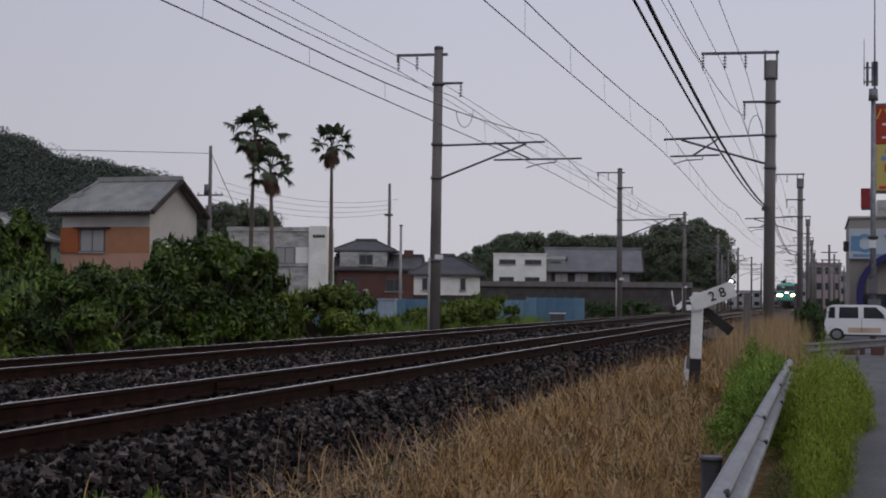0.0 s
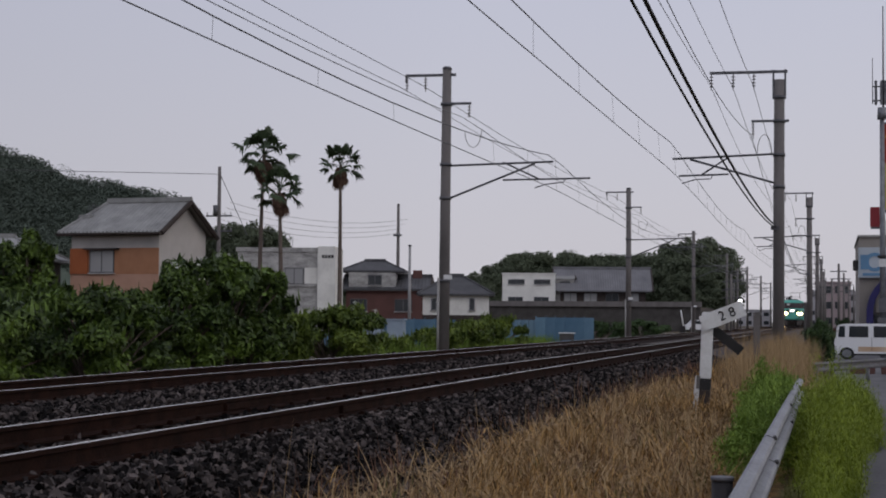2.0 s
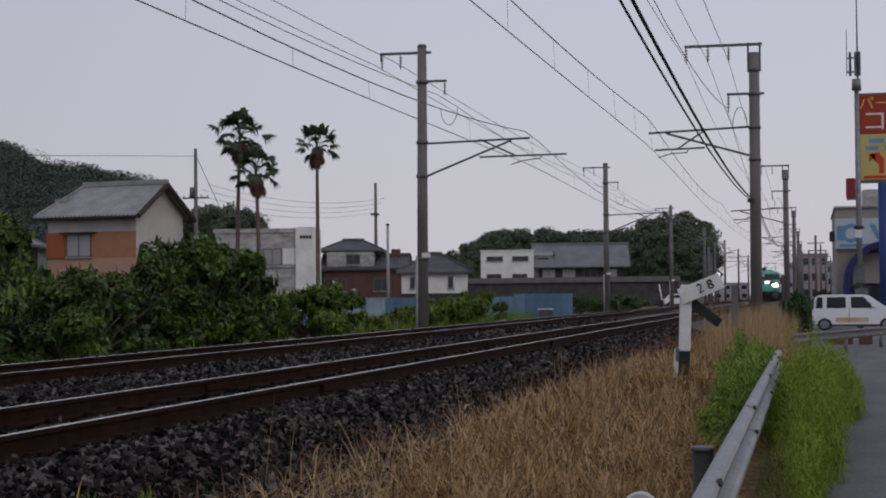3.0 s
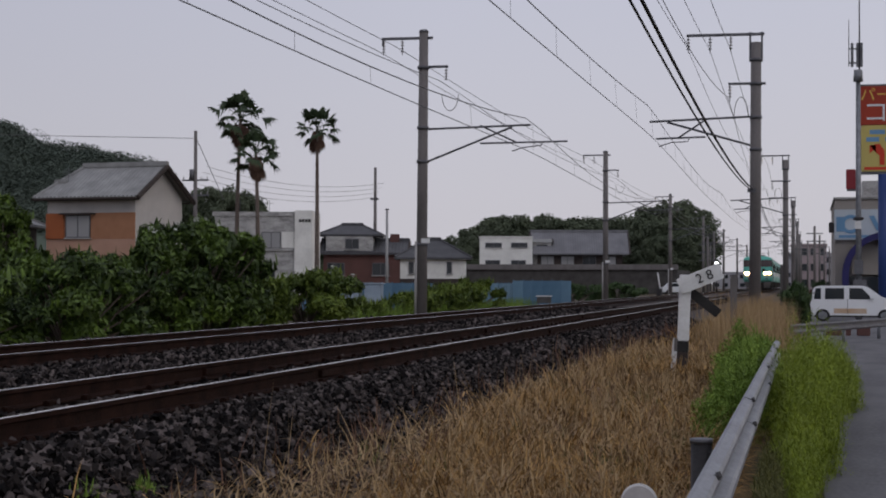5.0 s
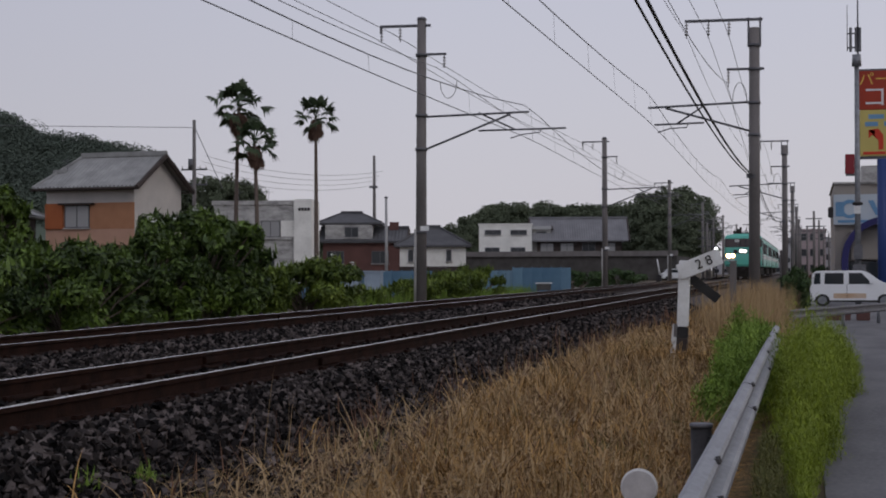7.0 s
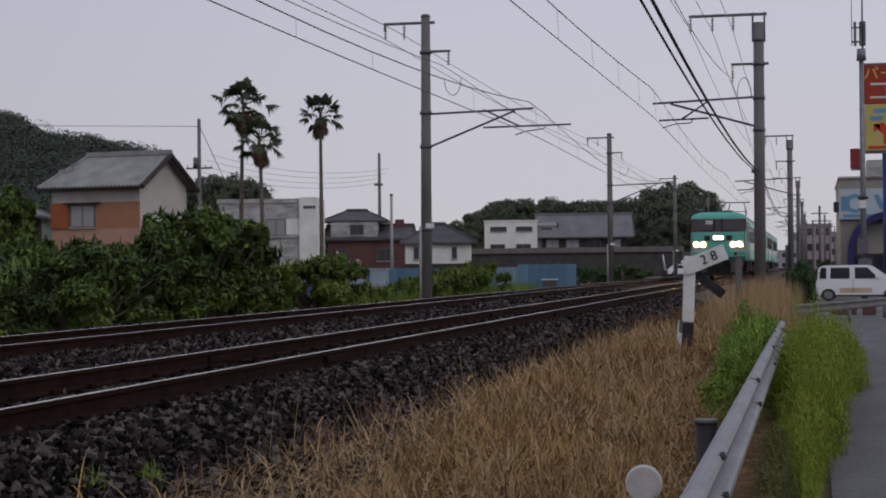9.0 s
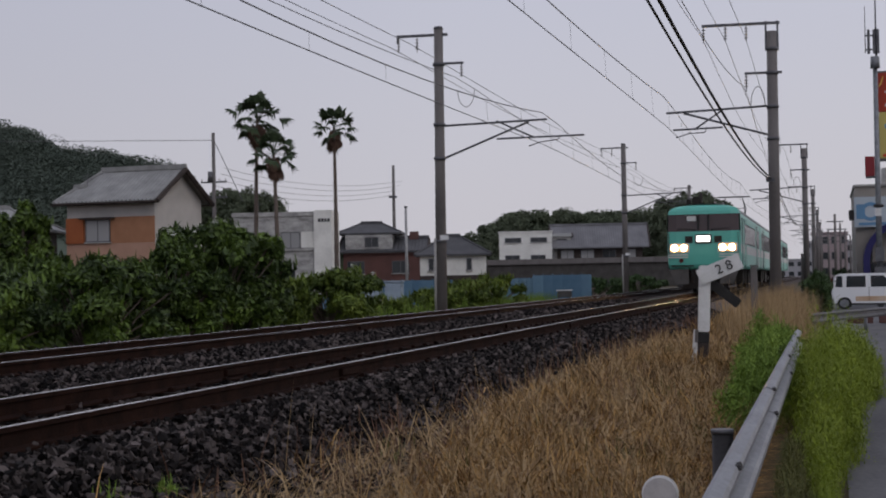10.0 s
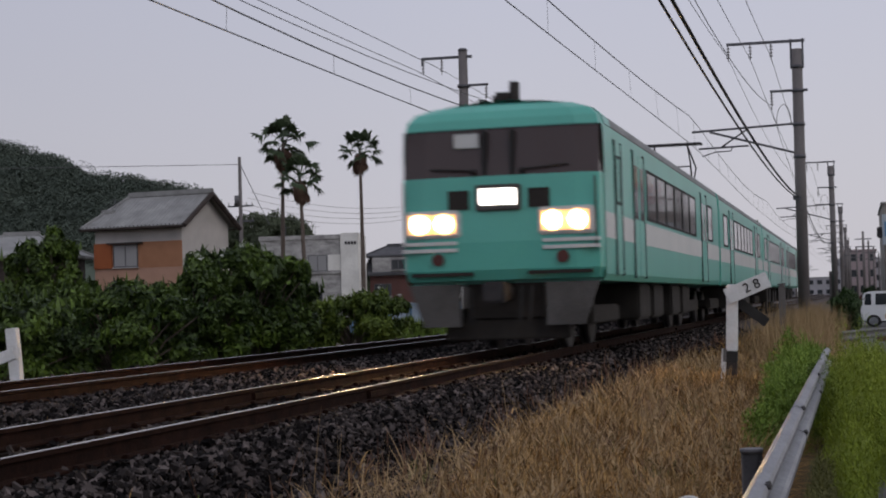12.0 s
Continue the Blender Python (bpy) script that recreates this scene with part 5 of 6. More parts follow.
def build_van():
    v = empty("van", pose(1.9, 67, -0.75, 0, 0, -3), "silver-white boxy kei car parked beyond the guard rail", "car", "parked cars")
    v.scale = (1.03, 1.0, 0.9)
    # side outline in x (length) and z
    out = [(-1.66, 0.3), (-1.68, 0.75), (-1.63, 1.0), (-1.55, 1.5), (-1.45, 1.58), (-1.2, 1.61), (0.35, 1.61), (0.6, 1.52), (1.05, 1.06), (1.55, 0.92), (1.68, 0.8), (1.7, 0.35), (1.5, 0.22), (-1.5, 0.22)]
    bm = B()
    prism(bm, out, -0.72, 0.72)
    bmesh.ops.bevel(bm, geom=bm.edges[:], offset=0.05, segments=2, affect="EDGES")
    body = part("body", bm, M_VAN, v)
    for x0, x1, t0, t1 in ((-1.52, -1.25, -1.46, -1.25), (-1.1, -0.36, -1.08, -0.36), (-0.16, 0.75, -0.16, 0.32)):
        bm = B()
        prism(bm, [(x0, 1.0), (x1, 1.0), (t1, 1.5), (t0, 1.5)], -0.728, -0.7)
        part("side_window", bm, M_GLASS, v)
    bm = B()
    prism(bm, [(0.86, 1.1), (1.06, 1.08), (0.62, 1.52), (0.46, 1.52)], -0.62, 0.62)
    part("windscreen", bm, M_GLASS, v)
    part("rear_window", box(B(), -1.66, -1.6, -0.55, 0.55, 1.02, 1.45), M_GLASS, v)
    part("tail_lamp", box(B(), -1.69, -1.6, -0.72, -0.6, 1.1, 1.4), M_TAILRED, v)
    part("side_panel", box(B(), -0.75, 0.5, -0.732, -0.715, 0.36, 0.58), M_AMBER, v, "orange stripe of unreadable lettering")
    part("bumper", box(B(), -1.73, -1.6, -0.68, 0.68, 0.25, 0.5, 0.03), M_VAN, v)
    part("mirror", box(B(), 0.62, 0.78, -0.86, -0.72, 1.02, 1.16, 0.02), M_VAN, v)
    part("sill", box(B(), -1.5, 1.5, -0.725, 0.725, 0.2, 0.27), M_SEAL, v)
    part("door_seam", box(B(), -0.24, -0.225, -0.733, -0.72, 0.35, 1.0), M_SEAL, v)
    for x in (-1.18, 1.2):
        for s in (-1, 1):
            w = part("wheel", cyl(B(), (0, -0.08, 0), (0, 0.08, 0), 0.275, n=20), M_TYRE, v, m=pose(x, s * 0.69, 0.275))
            part("rim", cyl(B(), (0, s * 0.083, 0), (0, s * 0.06, 0), 0.18, 0.16, 14), M_GALV, w)


def build_signs():
    # tall pylon sign
    s = empty("pylon_sign", pose(2.33, 72, -0.76), "tall roadside pylon sign with red and yellow panels", "sign", "shop signs")
    s.scale = (1.31, 1.2, 1.24)
    part("red_panel", box(B(), 0, 2.6, -0.12, 0.12, 6.87, 8.25, 0.02), M_SIGNRED, s)
    part("yellow_panel", box(B(), 0.02, 2.58, -0.12, 0.12, 5.22, 6.86, 0.02), M_SIGNYEL, s)
    part("frame", box(B(), -0.04, 2.64, -0.08, 0.08, 5.12, 5.216), M_STEEL, s)
    part("top_rail", box(B(), -0.04, 2.64, -0.08, 0.08, 8.254, 8.32), M_STEEL, s)
    for x in (0.62, 1.98):
        part("pole", cyl(B(), (x + 0.12, 0, -0.1), (x + 0.12, 0, 5.12), 0.17, n=18), M_SIGNBLUE, s)
    text("パー", 0.52, M_SIGNGOLD, s, pose(0.5, -0.128, 7.92, 90, 0, 0))
    text("コ", 0.85, M_WHITE, s, pose(0.5, -0.128, 7.28, 90, 0, 0))
    part("letter_bar", box(B(), 1.15, 2.4, -0.13, -0.124, 7.75, 8.05), M_SIGNGOLD, s)
    part("letter_bar", box(B(), 1.0, 2.4, -0.13, -0.124, 7.02, 7.55), M_WHITE, s)
    for x, z, w in ((0.55, 6.62, 0.5), (1.3, 6.62, 0.7), (0.4, 6.36, 0.42), (0.95, 6.36, 0.3), (1.5, 6.36, 0.6)):
        part("letter_bar", box(B(), x - w / 2, x + w / 2, -0.128, -0.122, z - 0.08, z + 0.08), M_LOGOBLUE, s)
    bm = B()
    for q in ([(0.62, 5.45), (0.78, 5.45), (0.78, 5.95), (0.62, 5.78)], [(0.3, 6.15), (0.62, 6.2), (0.78, 5.95), (0.62, 5.78), (0.5, 5.9)], [(0.3, 6.15), (0.3, 5.85), (0.42, 5.98), (0.5, 5.9), (0.5, 6.15)]):
        prism(bm, q, -0.135, -0.124)
    part("arrow", bm, M_ARROW, s, "red bent arrow")
    part("notice_panel", box(B(), 0.95, 2.4, -0.13, -0.123, 5.35, 5.95), M_WHITE, s)
    part("letter_bar", box(B(), 0.12, 0.85, -0.128, -0.122, 5.28, 5.38), M_ARROW, s)
    # antenna mast
    a = empty("antenna_mast", pose(2.18, 70, -0.76), "slim grey steel mast with mobile-phone antennas", "mast", "roadside poles")
    a.scale = (1.13, 1.13, 1.11)
    part("pole", cyl(B(), (0, 0, 0), (0, 0, 9.5), 0.12, 0.085, 14), M_GALV, a)
    part("collar", cyl(B(), (0, 0, 9.2), (0, 0, 9.65), 0.18, 0.16, 14), M_GALV, a)
    for x in (-0.22, -0.02, 0.12):
        part("antenna_panel", box(B(), x - 0.05, x + 0.05, -0.12, -0.04, 9.75, 10.7, 0.02), M_STEEL, a)
    part("whip", cyl(B(), (0.05, 0, 9.6), (0.05, 0, 13.6), 0.035, 0.02, 8), M_STEEL, a)
    part("whip", cyl(B(), (-0.34, 0, 9.8), (-0.34, 0, 11.6), 0.02, 0.012, 6), M_STEEL, a)
    part("bracket", box(B(), -0.36, 0.16, -0.03, 0.03, 9.9, 9.96), M_STEEL, a)
    part("bracket", box(B(), -0.36, 0.16, -0.03, 0.03, 10.45, 10.5), M_STEEL, a)
    part("switch_box", box(B(), -0.16, 0.16, -0.3, -0.1, 1.75, 2.3, 0.02), M_STEEL, a)
    part("switch_box", box(B(), -0.2, 0.28, -0.34, -0.1, 1.2, 1.55, 0.02), M_STEEL, a)
    part("band", cyl(B(), (0, 0, 3.85), (0, 0, 3.95), 0.19, n=14), M_DARKSTEEL, a)
    part("notice", box(B(), -0.14, 0.1, -0.19, -0.17, 3.5, 3.8), M_WHITE, a)
    r = empty("shop_sign", pose(1.69, 70, 4.5), "dark red rectangular board on a bracket", "sign", "shop signs")
    r.scale = (1.13, 1.0, 1.13)
    part("board", box(B(), -0.02, 0.33, -0.06, 0.06, 0.3, 1.05, 0.02), M_REDBOX, r)
    part("bracket", box(B(), 0.0, 0.45, -0.02, 0.02, 0.22, 0.31), M_STEEL, r)
    # shop behind
    b = empty("shop_building", pose(1.3, 78, -0.78), "beige roadside shop with a pale blue sign band", "shop", "shops")
    part("wall", box(B(), 0.05, 9, 0, 12, 0, 5.6), M_BEIGE, b)
    part("roof_edge", box(B(), -0.02, 9.1, -0.1, 12.1, 5.604, 5.7), M_GREYWALL, b)
    sg = part("sign_band", box(B(), 0.0, 6, -0.25, -0.02, 3.65, 5.1, 0.02), M_PALEBLUE, b, "pale blue sign with blue shapes")
    bm = B()
    n = 20
    for i in range(n):
        a0, a1 = radians(40 + 280 * i / n), radians(40 + 280 * (i + 1) / n)
        q = [(0.75 + r_ * math.cos(t), 4.4 + r_ * math.sin(t)) for r_, t in ((0.28, a0), (0.45, a0), (0.45, a1), (0.28, a1))]
        prism(bm, q, -0.275, -0.252)
    box(bm, 0.1, 0.5, -0.27, -0.252, 4.05, 4.75)
    part("logo", bm, M_LOGOBLUE, sg, "blue ring and bar shapes")
    bm = B()
    prism(bm, [(1.6, 4.8), (1.85, 4.8), (2.15, 4.1), (1.95, 4.1)], -0.275, -0.252)
    prism(bm, [(2.45, 4.8), (2.7, 4.8), (2.17, 4.1), (2.05, 4.1)], -0.275, -0.252)
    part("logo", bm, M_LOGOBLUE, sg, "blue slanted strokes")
    part("letter_bar", box(B(), 0.2, 1.6, -0.272, -0.252, 3.75, 3.88), M_LOGOBLUE, sg)
    bm = B()
    for i in range(16):
        a0, a1 = math.pi * i / 16, math.pi * (i + 1) / 16
        q = [(2.4 + r_ * math.cos(t), 2.0 + r_ * 0.98 * math.sin(t)) for r_, t in ((1.75, a0), (2.05, a0), (2.05, a1), (1.75, a1))]
        prism(bm, q, -1.3, -0.3)
    box(bm, 0.35, 0.65, -1.3, -0.3, 0, 2.0)
    box(bm, 4.15, 4.45, -1.3, -0.3, 0, 2.0)
    part("entrance_arch", bm, M_PURPLE, b, "dark indigo rounded entrance arch")
    part("arch_infill", box(B(), 0.8, 4.0, -0.5, -0.05, 2.0, 3.4), M_BEIGE, b)
    part("doorway", box(B(), 0.7, 4.1, -0.4, -0.04, 0, 1.9), M_GLASS, b)
    part("rooftop_box", box(B(), 1.4, 2.6, 2, 4, 5.7, 6.6), M_GREYWALL, b)
    part("wall_lamp", box(B(), -0.25, 0.0, -0.2, 0.1, 4.0, 4.5, 0.03), M_DARKSTEEL, b)


def far_building(x, y, w, h, d, storeys, cols, material, label):
    b = empty("far_building", pose(x, y, -0.8), label, "building", "distant buildings")
    part("wall", box(B(), -w / 2, w / 2, 0, d, 0, h), material, b)
    part("roof", box(B(), -w / 2 - 0.2, w / 2 + 0.2, -0.2, d + 0.2, h + 0.005, h + 0.3), material, b)
    for i in range(storeys):
        for j in range(cols):
            cx, cz = -w / 2 + (j + 0.5) * w / cols, (i + 0.35) * h / storeys
            window(b, 0.6 * w / cols, 0.45 * h / storeys, pose(cx, -0.02, cz), mull=0)


def build_distance():
    far_building(0.5, 330, 7.0, 9.5, 10, 3, 4, M_FARBLD2, "reddish-grey block of flats far down the line")
    far_building(6.5, 350, 6.0, 8.0, 10, 3, 3, M_FARBLD, "pale grey building far down the line")
    far_building(-8.0, 420, 9, 5, 10, 2, 4, M_FARBLD, "pale grey building far down the line")
    far_building(-20.0, 430, 9, 4.5, 10, 2, 4, M_FARBLD, "pale grey building far down the line")
    far_building(-3.5, 560, 8.0, 12.0, 10, 4, 4, M_FARBLD, "pale hazy tower block far down the line")
    far_building(9.5, 600, 12.0, 10.0, 10, 3, 5, M_FARBLD, "pale grey building far down the line")
    for i, (x, y, h) in enumerate(((-4.2, 330, 8.0), (-1.8, 290, 7.0), (0.2, 225, 6.8), (-9.0, 150, 5.2), (-11.5, 205, 7.5), (-14.0, 240, 6.5), (0.8, 160, 6.5), (1.6, 200, 6.8), (2.6, 240, 7.0), (3.6, 260, 6.5), (5.2, 300, 7.2), (9.0, 340, 8.5))):
        p = empty("utility_pole", pose(x, y, -0.7), "distant dark power pole with crossarms", "power pole", "power poles")
        part("pole", cyl(B(), (0, 0, 0), (0, 0, h + 0.7), 0.15, 0.11, 8), M_CONC, p)
        for k in range(2 + i % 2):
            part("crossarm", box(B(), -0.8, 0.8, -0.05, 0.05, h - 0.1 - 0.75 * k, h - 0.75 * k), M_STEEL, p)
    s = empty("signal_post", pose(-8.6, 158, -0.5), "railway colour-light signal glowing white on a post", "signal", "signals")
    part("post", cyl(B(), (0, 0, 0), (0, 0, 2.6), 0.07, n=8), M_DARKSTEEL, s)
    part("head", box(B(), -0.22, 0.22, -0.1, 0.1, 2.4, 3.5, 0.05), M_BLACK, s)
    part("lamp", cyl(B(), (0, -0.11, 3.25), (0, -0.14, 3.25), 0.2, n=14), mat("signal_lamp", (0.95, 0.97, 1.0), (0.95, 0.97, 1.0), 0.3, 1, emit=4, bump=0), s)
    g = empty("crossing_gate", pose(-13.7, 152, -0.5), "raised white crossing barrier pole on a dark drive box", "barrier", "crossing barriers")
    part("drive_box", box(B(), -0.25, 0.25, -0.2, 0.2, 0, 0.8, 0.03), M_DARKSTEEL, g)
    part("barrier_pole", cyl(B(), (0.1, 0, 0.7), (-0.15, 0, 2.3), 0.08, 0.06, 10), M_WHITE, g)
    c = empty("white_car", pose(-15.2, 190, -0.5, 0, 0, 20), "small white car waiting near the crossing", "car", "parked cars")
    bm = B()
    prism(bm, [(-1.7, 0.25), (-1.7, 0.8), (-1.2, 0.9), (-0.8, 1.4), (0.7, 1.4), (1.2, 0.9), (1.7, 0.8), (1.7, 0.25)], -0.7, 0.7)
    bmesh.ops.bevel(bm, geom=bm.edges[:], offset=0.05, segments=2, affect="EDGES")
    part("body", bm, M_VAN, c)
    part("side_window", box(B(), -0.8, 0.7, -0.72, -0.68, 0.92, 1.3), M_GLASS, c)
    for x in (-1.05, 1.05):
        for k in (-1, 1):
            part("wheel", cyl(B(), (x, k * 0.55, 0.28), (x, k * 0.72, 0.28), 0.28, n=14), M_TYRE, c)


# ---- the train ----
CAR = 20.0
HALF = [(1.42, 1.0), (1.455, 1.1), (1.465, 1.62), (1.465, 2.95), (1.45, 3.28)]
ROOF = [(1.45, 3.28), (1.42, 3.40), (1.30, 3.52), (1.0, 3.61), (0.55, 3.67), (0.0, 3.70)]


def shell(bm, y0, y1, half):
    """Both sides of a strip of the body's section, from y0 to y1."""
    for s in (-1, 1):
        for (xa, za), (xb, zb) in zip(half, half[1:]):
            q = [(s * xa, y0, za), (s * xa, y1, za), (s * xb, y1, zb), (s * xb, y0, zb)]
            bm.faces.new([bm.verts.new(p) for p in q])
    return bm


def bogie(parent, y, wheelsets):
    b = part("bogie", box(B(), -0.95, 0.95, -1.35, 1.35, 0.42, 0.6, 0.03), M_UNDER, parent, m=pose(0, y, 0))
    for s in (-1, 1):
        part("side_frame", box(B(), s * 0.98 - 0.07, s * 0.98 + 0.07, -1.4, 1.4, 0.36, 0.64, 0.03), M_UNDER, b)
    for k in (-1.05, 1.05):
        bm = B()
        for s in (-1, 1):
            cyl(bm, (s * 0.50, 0, 0), (s * 0.63, 0, 0), 0.43, n=20)
            cyl(bm, (s * 0.47, 0, 0), (s * 0.50, 0, 0), 0.455, n=20)
            box(bm, s * 0.635, s * 0.645, -0.3, 0.3, -0.03, 0.03)
        cyl(bm, (-0.9, 0, 0), (0.9, 0, 0), 0.08, n=8)
        w = part("wheelset", bm, M_DARKSTEEL, b, m=pose(0, k, 0.43))
        wheelsets.append((w, k))


def side_window(parent, s, y0, y1, z0=2.06, z1=2.94, name="window"):
    x = s * 1.466
    bm = B()
    t = 0.045
    a, b = (x - 0.03, x + 0.014) if s > 0 else (x - 0.014, x + 0.03)
    box(bm, a, b, y0, y1, z0, z0 + t)
    box(bm, a, b, y0, y1, z1 - t, z1)
    box(bm, a, b, y0, y0 + t, z0 + t, z1 - t)
    box(bm, a, b, y1 - t, y1, z0 + t, z1 - t)
    w = part(name, bm, M_SEAL, parent)
    part("pane", box(B(), min(x - s * 0.02, x + s * 0.006), max(x - s * 0.02, x + s * 0.006), y0 + 0.02, y1 - 0.02, z0 + 0.02, z1 - 0.02), M_TRAINGLASS, w)


def side_door(parent, s, y):
    x = s * 1.466
    for k in (-1, 1):
        yc = y + k * 0.33
        d = part("door_leaf", box(B(), min(x - s * 0.03, x + s * 0.008), max(x - s * 0.03, x + s * 0.008), yc - 0.32, yc + 0.32, 1.08, 3.1, 0.006), M_GREEN, parent)
        part("pane", box(B(), min(x, x + s * 0.014), max(x, x + s * 0.014), yc - 0.19, yc + 0.19, 2.02, 2.9), M_TRAINGLASS, d)
    for yy in (y - 0.68, y + 0.64):
        part("door_jamb", box(B(), min(x - s * 0.01, x + s * 0.016), max(x - s * 0.01, x + s * 0.016), yy, yy + 0.06, 1.05, 3.14), M_SEAL, parent)


def rail_car(cab, panto, label):
    """A car 20 m long from y = 0, its leading end, with z = 0 on the rails."""
    c = empty("rail_car", pose(0, 0, 0), label, "train car", "cars of the train")
    y0, y1 = (0.32 if cab else 0.25), CAR - 0.25
    bm = B()
    shell(bm, y0, y1, HALF[:3])
    box(bm, -1.38, 1.38, y0 + 0.05, y1, 1.0, 1.06)
    part("lower_side", bm, M_GREEN, c)
    part("pale_band", shell(B(), y0, y1, [(1.467, 1.621), (1.467, 2.0)]), M_TRAINPALE, c, "pale band under the windows")
    part("upper_side", shell(B(), y0, y1, [(1.465, 2.001), (1.465, 2.95), (1.45, 3.28)]), M_GREEN, c)
    part("roof", shell(B(), y0 + (0.6 if cab else 0), y1, ROOF), M_TRAINROOF, c)
    bm = B()
    for s in (-1, 1):
        box(bm, s * 1.42 - 0.03, s * 1.42 + 0.03, y0 + 0.4, y1, 3.25, 3.30)
    part("gutter", bm, M_SKIRT, c)
    for y in ((y1,) if cab else (y0, y1)):
        bm = B()
        sec = HALF + ROOF[1:]
        ring = [(x, z) for x, z in sec] + [(-x, z) for x, z in sec[-2::-1]]
        prism(bm, ring, y - 0.03, y)
        part("end_wall", bm, M_GREEN, c)
    doors = (4.0, 15.6) if cab else (4.2, 15.8)
    for s in (-1, 1):
        for y in doors:
            side_door(c, s, y)
        yy = doors[0] + 1.05
        while yy + 1.4 < doors[1] - 0.7:
            side_window(c, s, yy, yy + 1.35)
            yy += 1.45
        side_window(c, s, doors[1] + 1.0, doors[1] + 2.3)
        if not cab:
            side_window(c, s, 1.4, 2.8)
        else:
            x = s * 1.466
            part("crew_door", box(B(), min(x - s * 0.03, x + s * 0.008), max(x - s * 0.03, x + s * 0.008), 1.35, 1.95, 1.1, 3.1, 0.006), M_GREEN, c)
            for yy in (1.29, 1.96):
                part("door_jamb", box(B(), min(x - s * 0.01, x + s * 0.016), max(x - s * 0.01, x + s * 0.016), yy, yy + 0.05, 1.08, 3.12), M_SEAL, c)
            side_window(c, s, 1.45, 1.85, 2.15, 2.9, "crew_window")
    for y in (5.0, 10.0, 15.0):
        part("roof_cooler", box(B(), -0.65, 0.65, y - 1.0, y + 1.0, 3.6, 3.86, 0.06), M_TRAINROOF, c)
    for y in (6.0, 8.0, 11.0, 13.0):
        for s in (-1, 1):
            part("equipment_box", box(B(), s * 0.85 - 0.42, s * 0.85 + 0.42, y - 0.75, y + 0.75, 0.35, 0.985, 0.04), M_UNDER, c)
    wheelsets = []
    for y in (3.1, 16.9):
        bogie(c, y, wheelsets)
    part("gangway", box(B(), -0.5, 0.5, CAR - 0.3, CAR + 0.3, 1.1, 3.1, 0.04), M_UNDER, c)
    if cab:
        # nose: lower apron, green mask, window band, roof brow
        def nose(z, yy, w):
            return [(-w, yy + 0.32 + 0.05, z), (-w * 0.97, yy + 0.10, z), (-w * 0.75, yy + 0.02, z), (0, yy, z), (w * 0.75, yy + 0.02, z), (w * 0.97, yy + 0.10, z), (w, yy + 0.32 + 0.05, z)]
        def band(rows):
            bm = B()
            vs = [[bm.verts.new(p) for p in nose(*r)] for r in rows]
            for a, b in zip(vs, vs[1:]):
                for i in range(6):
                    bm.faces.new((a[i], a[i + 1], b[i + 1], b[i]))
            return bm
        part("front_mask", band([(1.05, 0.10, 1.42), (1.2, 0.02, 1.455), (1.6, 0.0, 1.465), (2.56, 0.02, 1.465)]), M_GREEN, c)
        part("windscreen", band([(2.562, 0.05, 1.46), (3.27, 0.2, 1.45)]), M_TRAINGLASS, c)
        part("roof_brow", band([(3.272, 0.17, 1.455), (3.41, 0.2, 1.425), (3.53, 0.27, 1.31), (3.62, 0.38, 1.03), (3.68, 0.6, 0.6), (3.705, 0.95, 0.3)]), M_GREEN, c)
        bm = B()
        shell(bm, 0.5, 1.1, [(a * 1.004, b + 0.008) for a, b in ROOF])
        part("brow_return", bm, M_GREEN, c)
        for x in (-0.2, 0.2):
            part("screen_pillar", box(B(), x - 0.03, x + 0.03, 0.04, 0.19, 2.57, 3.22), M_SEAL, c)
        part("blind", box(B(), -0.66, -0.28, 0.115, 0.135, 2.98, 3.2, 0.01), M_TRAINPALE, c, "pale destination blind behind the glass")
        f = part("sign_frame", box(B(), -0.33, 0.33, -0.045, 0.02, 2.05, 2.43, 0.02), M_SKIRT, c)
        part("train_sign", box(B(), -0.27, 0.27, -0.06, -0.04, 2.13, 2.37, 0.015), M_SIGNLIT, f, "glowing white train sign")
        part("sign_mark", box(B(), -0.018, 0.018, -0.064, -0.061, 2.13, 2.2), M_UNDER, f)
        for s in (-1, 1):
            h = part("lamp_housing", box(B(), s * 0.96 - 0.40, s * 0.96 + 0.40, -0.035, 0.12, 1.68, 2.08, 0.03), M_TRAINPALE, c, "pale framed lamp housing")
            # no lamp: a glowing plate added to imitate glare round the pair
            part("reflector", box(B(), s * 0.96 - 0.36, s * 0.96 + 0.34, -0.04, -0.02, 1.73, 2.03, 0.008), M_GLAREPLATE, h, "amber plate glowing as glare round the headlamps")
            for k in (-0.19, 0.17):
                # emitting bowls stand in for the amber halo of the lamps
                part("lamp_bowl", cyl(B(), (s * 0.96 + k, -0.042, 1.88), (s * 0.96 + k, 0.0, 1.88), 0.158, 0.14, n=24), M_BOWLGLOW, h, "amber bowl glowing as the fringe of headlamp glare")
                part("headlamp", cyl(B(), (s * 0.96 + k, -0.05, 1.88), (s * 0.96 + k, 0.0, 1.88), 0.115, n=20), M_LAMP, h, "bright warm headlamp")
            part("tail_lamp", cyl(B(), (s * 1.0 - s * 0.1, -0.03, 1.36), (s * 0.9, 0.02, 1.36), 0.09, n=14), M_TAILRED, c)
            for z in (1.6, 1.5):
                part("trim_strip", box(B(), s * 1.02 - 0.40, s * 1.02 + 0.40, -0.012, 0.1, z - 0.025, z + 0.025), M_TRAINPALE, c)
            part("vent", box(B(), s * 0.58 - 0.15, s * 0.58 + 0.15, -0.008, 0.02, 2.08, 2.36), M_UNDER, c)
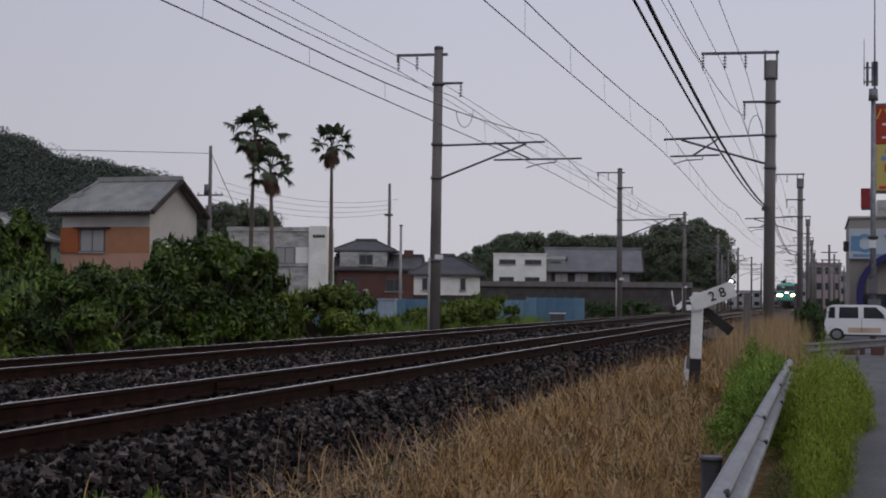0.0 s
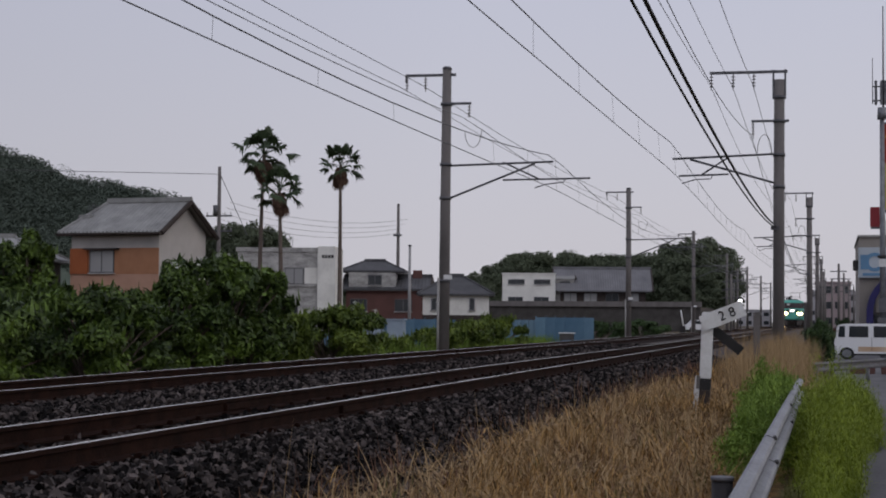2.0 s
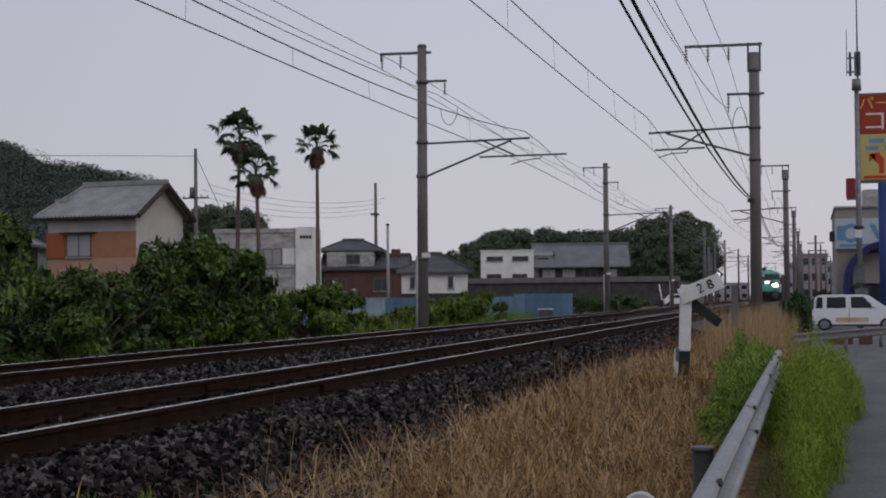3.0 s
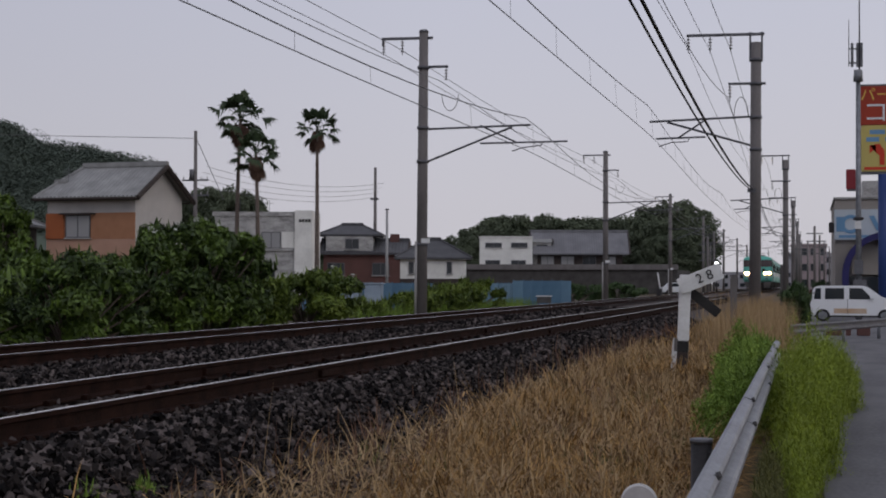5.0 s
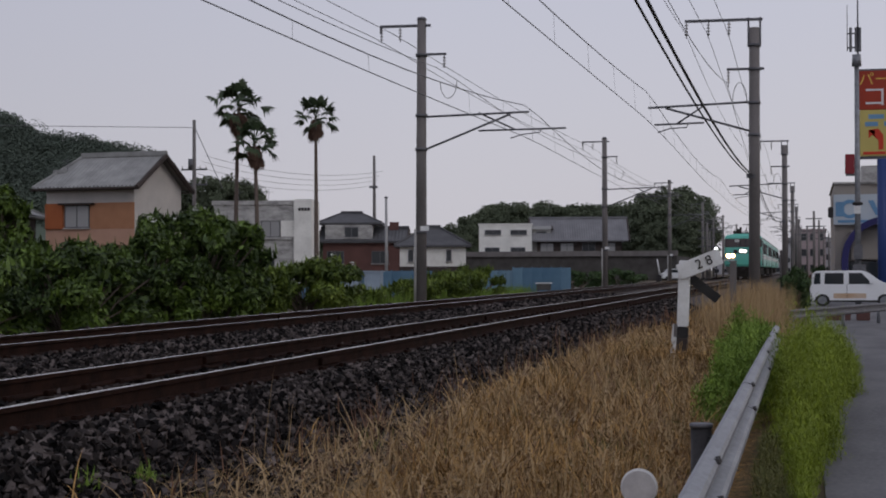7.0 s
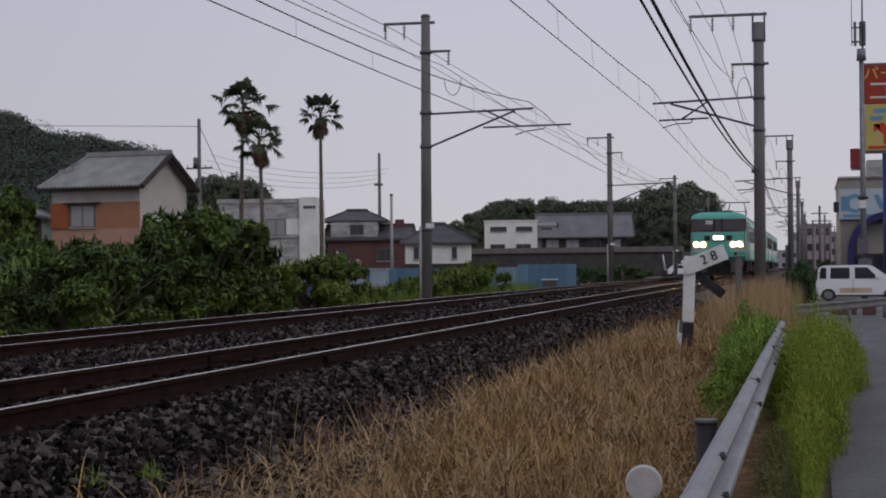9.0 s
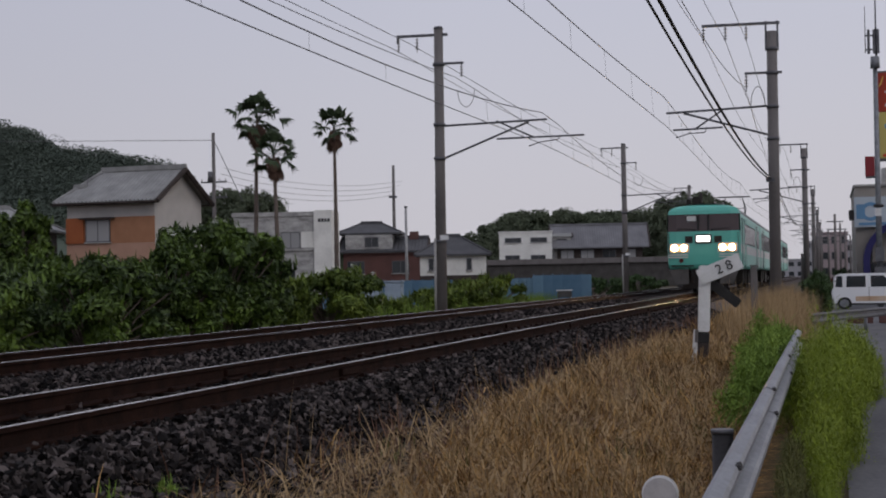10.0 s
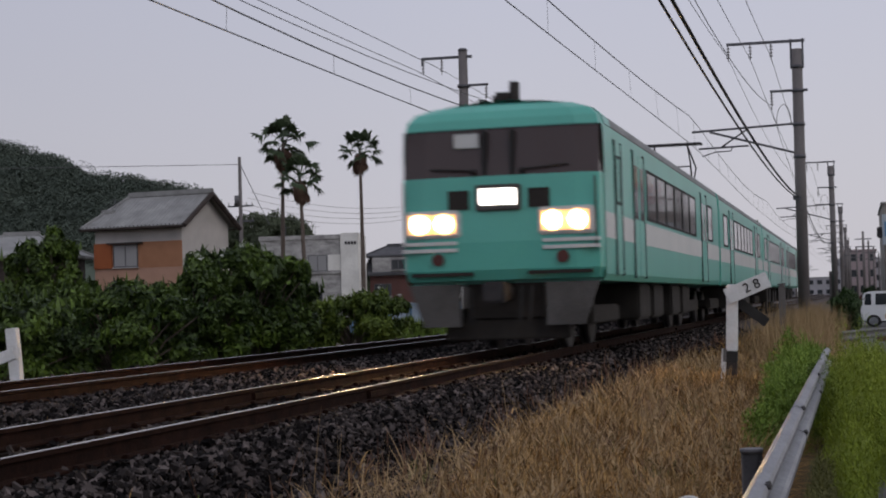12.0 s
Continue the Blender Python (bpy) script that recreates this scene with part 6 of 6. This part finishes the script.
            bm = B()
            cyl(bm, (s * 0.35, 0.02, 2.64), (s * 1.0, 0.06, 2.69), 0.014, n=5)
            cyl(bm, (s * 0.35, -0.02, 2.60), (s * 0.35, 0.05, 2.64), 0.04, n=8)
            part("wiper", bm, M_SEAL, c)
            part("step_recess", box(B(), s * 0.85 - 0.45, s * 0.85 + 0.45, -0.005, 0.1, 1.12, 1.17), M_UNDER, c)
            bm = B()
            prism(bm, [(s * 1.38, 1.0), (s * 1.16, 0.38), (s * 0.62, 0.38), (s * 0.62, 1.0)], 0.12, 0.2)
            part("skirt", bm, M_SKIRT, c)
            part("handrail", cyl(B(), (s * 1.38, 0.0, 1.5), (s * 1.38, 0.0, 2.5), 0.015, n=5), M_SKIRT, c)
        bm = B()
        cyl(bm, (0, -0.35, 0.88), (0, 0.6, 0.88), 0.14, n=12)
        box(bm, -0.16, 0.16, -0.5, -0.2, 0.72, 1.02, 0.03)
        part("coupler", bm, M_DARKSTEEL, c)
        for x in (-0.45, 0.3, 0.45):
            part("hose", cyl(B(), (x, 0.0, 0.95), (x * 0.9, -0.05, 0.45), 0.025, n=6), M_SEAL, c)
        part("snow_guard", box(B(), -0.9, 0.9, 0.35, 0.5, 0.18, 0.5, 0.02), M_UNDER, c)
        part("inner_apron", box(B(), -0.55, 0.55, 0.3, 0.4, 0.5, 1.0), M_UNDER, c)
        for x in (-0.25, 0.3):
            part("horn", cyl(B(), (x, 2.0, 3.72), (x, 2.5, 3.76), 0.09, 0.04, 8), M_UNDER, c)
        part("aerial", box(B(), -0.62, -0.3, 2.6, 3.1, 3.58, 4.12, 0.05), M_UNDER, c)
        part("aerial", cyl(B(), (-0.3, 2.7, 3.6), (-0.27, 2.7, 4.28), 0.1, 0.08, 10), M_UNDER, c)
        part("aerial", box(B(), -0.85, -0.68, 2.5, 2.8, 3.54, 4.0, 0.03), M_UNDER, c)
    if panto:
        bm = B()
        box(bm, -0.7, 0.7, 2.0, 3.6, 3.72, 3.8)
        for s in (-1, 1):
            tube(bm, [(s * 0.55, 2.8, 3.8), (s * 0.6, 3.6, 4.4), (s * 0.45, 2.8, 4.98)], 0.025, 5)
            tube(bm, [(s * 0.55, 2.8, 3.8), (s * 0.6, 2.0, 4.4), (s * 0.45, 2.8, 4.98)], 0.025, 5)
        cyl(bm, (-0.55, 2.8, 4.4), (0.55, 2.8, 4.4), 0.02, n=5)
        box(bm, -0.85, 0.85, 2.55, 2.62, 5.0, 5.05)
        box(bm, -0.85, 0.85, 2.95, 3.02, 5.0, 5.05)
        part("pantograph", bm, M_DARKSTEEL, c)
    for o in c.children:
        if o.name.split(".")[0] != "bogie":
            o.scale.x = 1.025
    return c, wheelsets


def build_train():
    cars = [rail_car(True, False, "turquoise-green train car with a cab and lit headlamps"), rail_car(False, True, "turquoise-green train car with a pantograph on its roof"), rail_car(False, False, "turquoise-green train car with a plain roof")]
    tail = copy_thing(cars[2][0], pose(NEAR, 320, 0))
    cars.append((tail, [(o, o.location.y) for o in tail.children_recursive if o.name.startswith("wheelset")]))
    return cars


# ---- build ----
build_ground()
build_overhead()
build_shrubs()
build_salmon_house()
build_block_building()
build_middle_houses()
build_temple_row()
build_utility_poles()
palm(-31.95, 86, 10.7, 1.8, 31, 18)
palm(-29.9, 84, 8.5, 1.5, 32, 24)
palm(-29.3, 93, 10.75, 1.62, 33, 8)
build_far_woods()
build_hill()
build_fences()
build_guard_rail()
build_gradient_post()
build_small_posts()
build_van()
build_signs()
build_distance()
build_grass()
build_weeds()
build_stones()
CARS = build_train()
build_track(NEAR, "track_near")
build_track(FAR, "track_far")

# the leading end's distance along the line, time by time
RUN = [(0.0, 240.0), (1.5, 222.0), (3.0, 200.5), (5.5, 159.5), (7.0, 130.0), (9.0, 87.3), (9.5, 76.6), (10.5, 55.2), (11.2, 39.9), (11.8, 26.7), (12.0, 22.3)]


def motions():
    for i, (car, _) in enumerate(CARS):
        walk(car, [(t, pose(NEAR, y + CAR * i, 0)) for t, y in RUN])
    times = [k / 30 for k in range(361)]
    where = np.interp(times, [t for t, _ in RUN], [y for _, y in RUN])
    for car, wheelsets in CARS:
        for w, k in wheelsets:
            walk(w, [(t, pose(0, k, 0.43, math.degrees((y - 22.3) / 0.43) % 360, 0, 0)) for t, y in zip(times, where)])


motions()
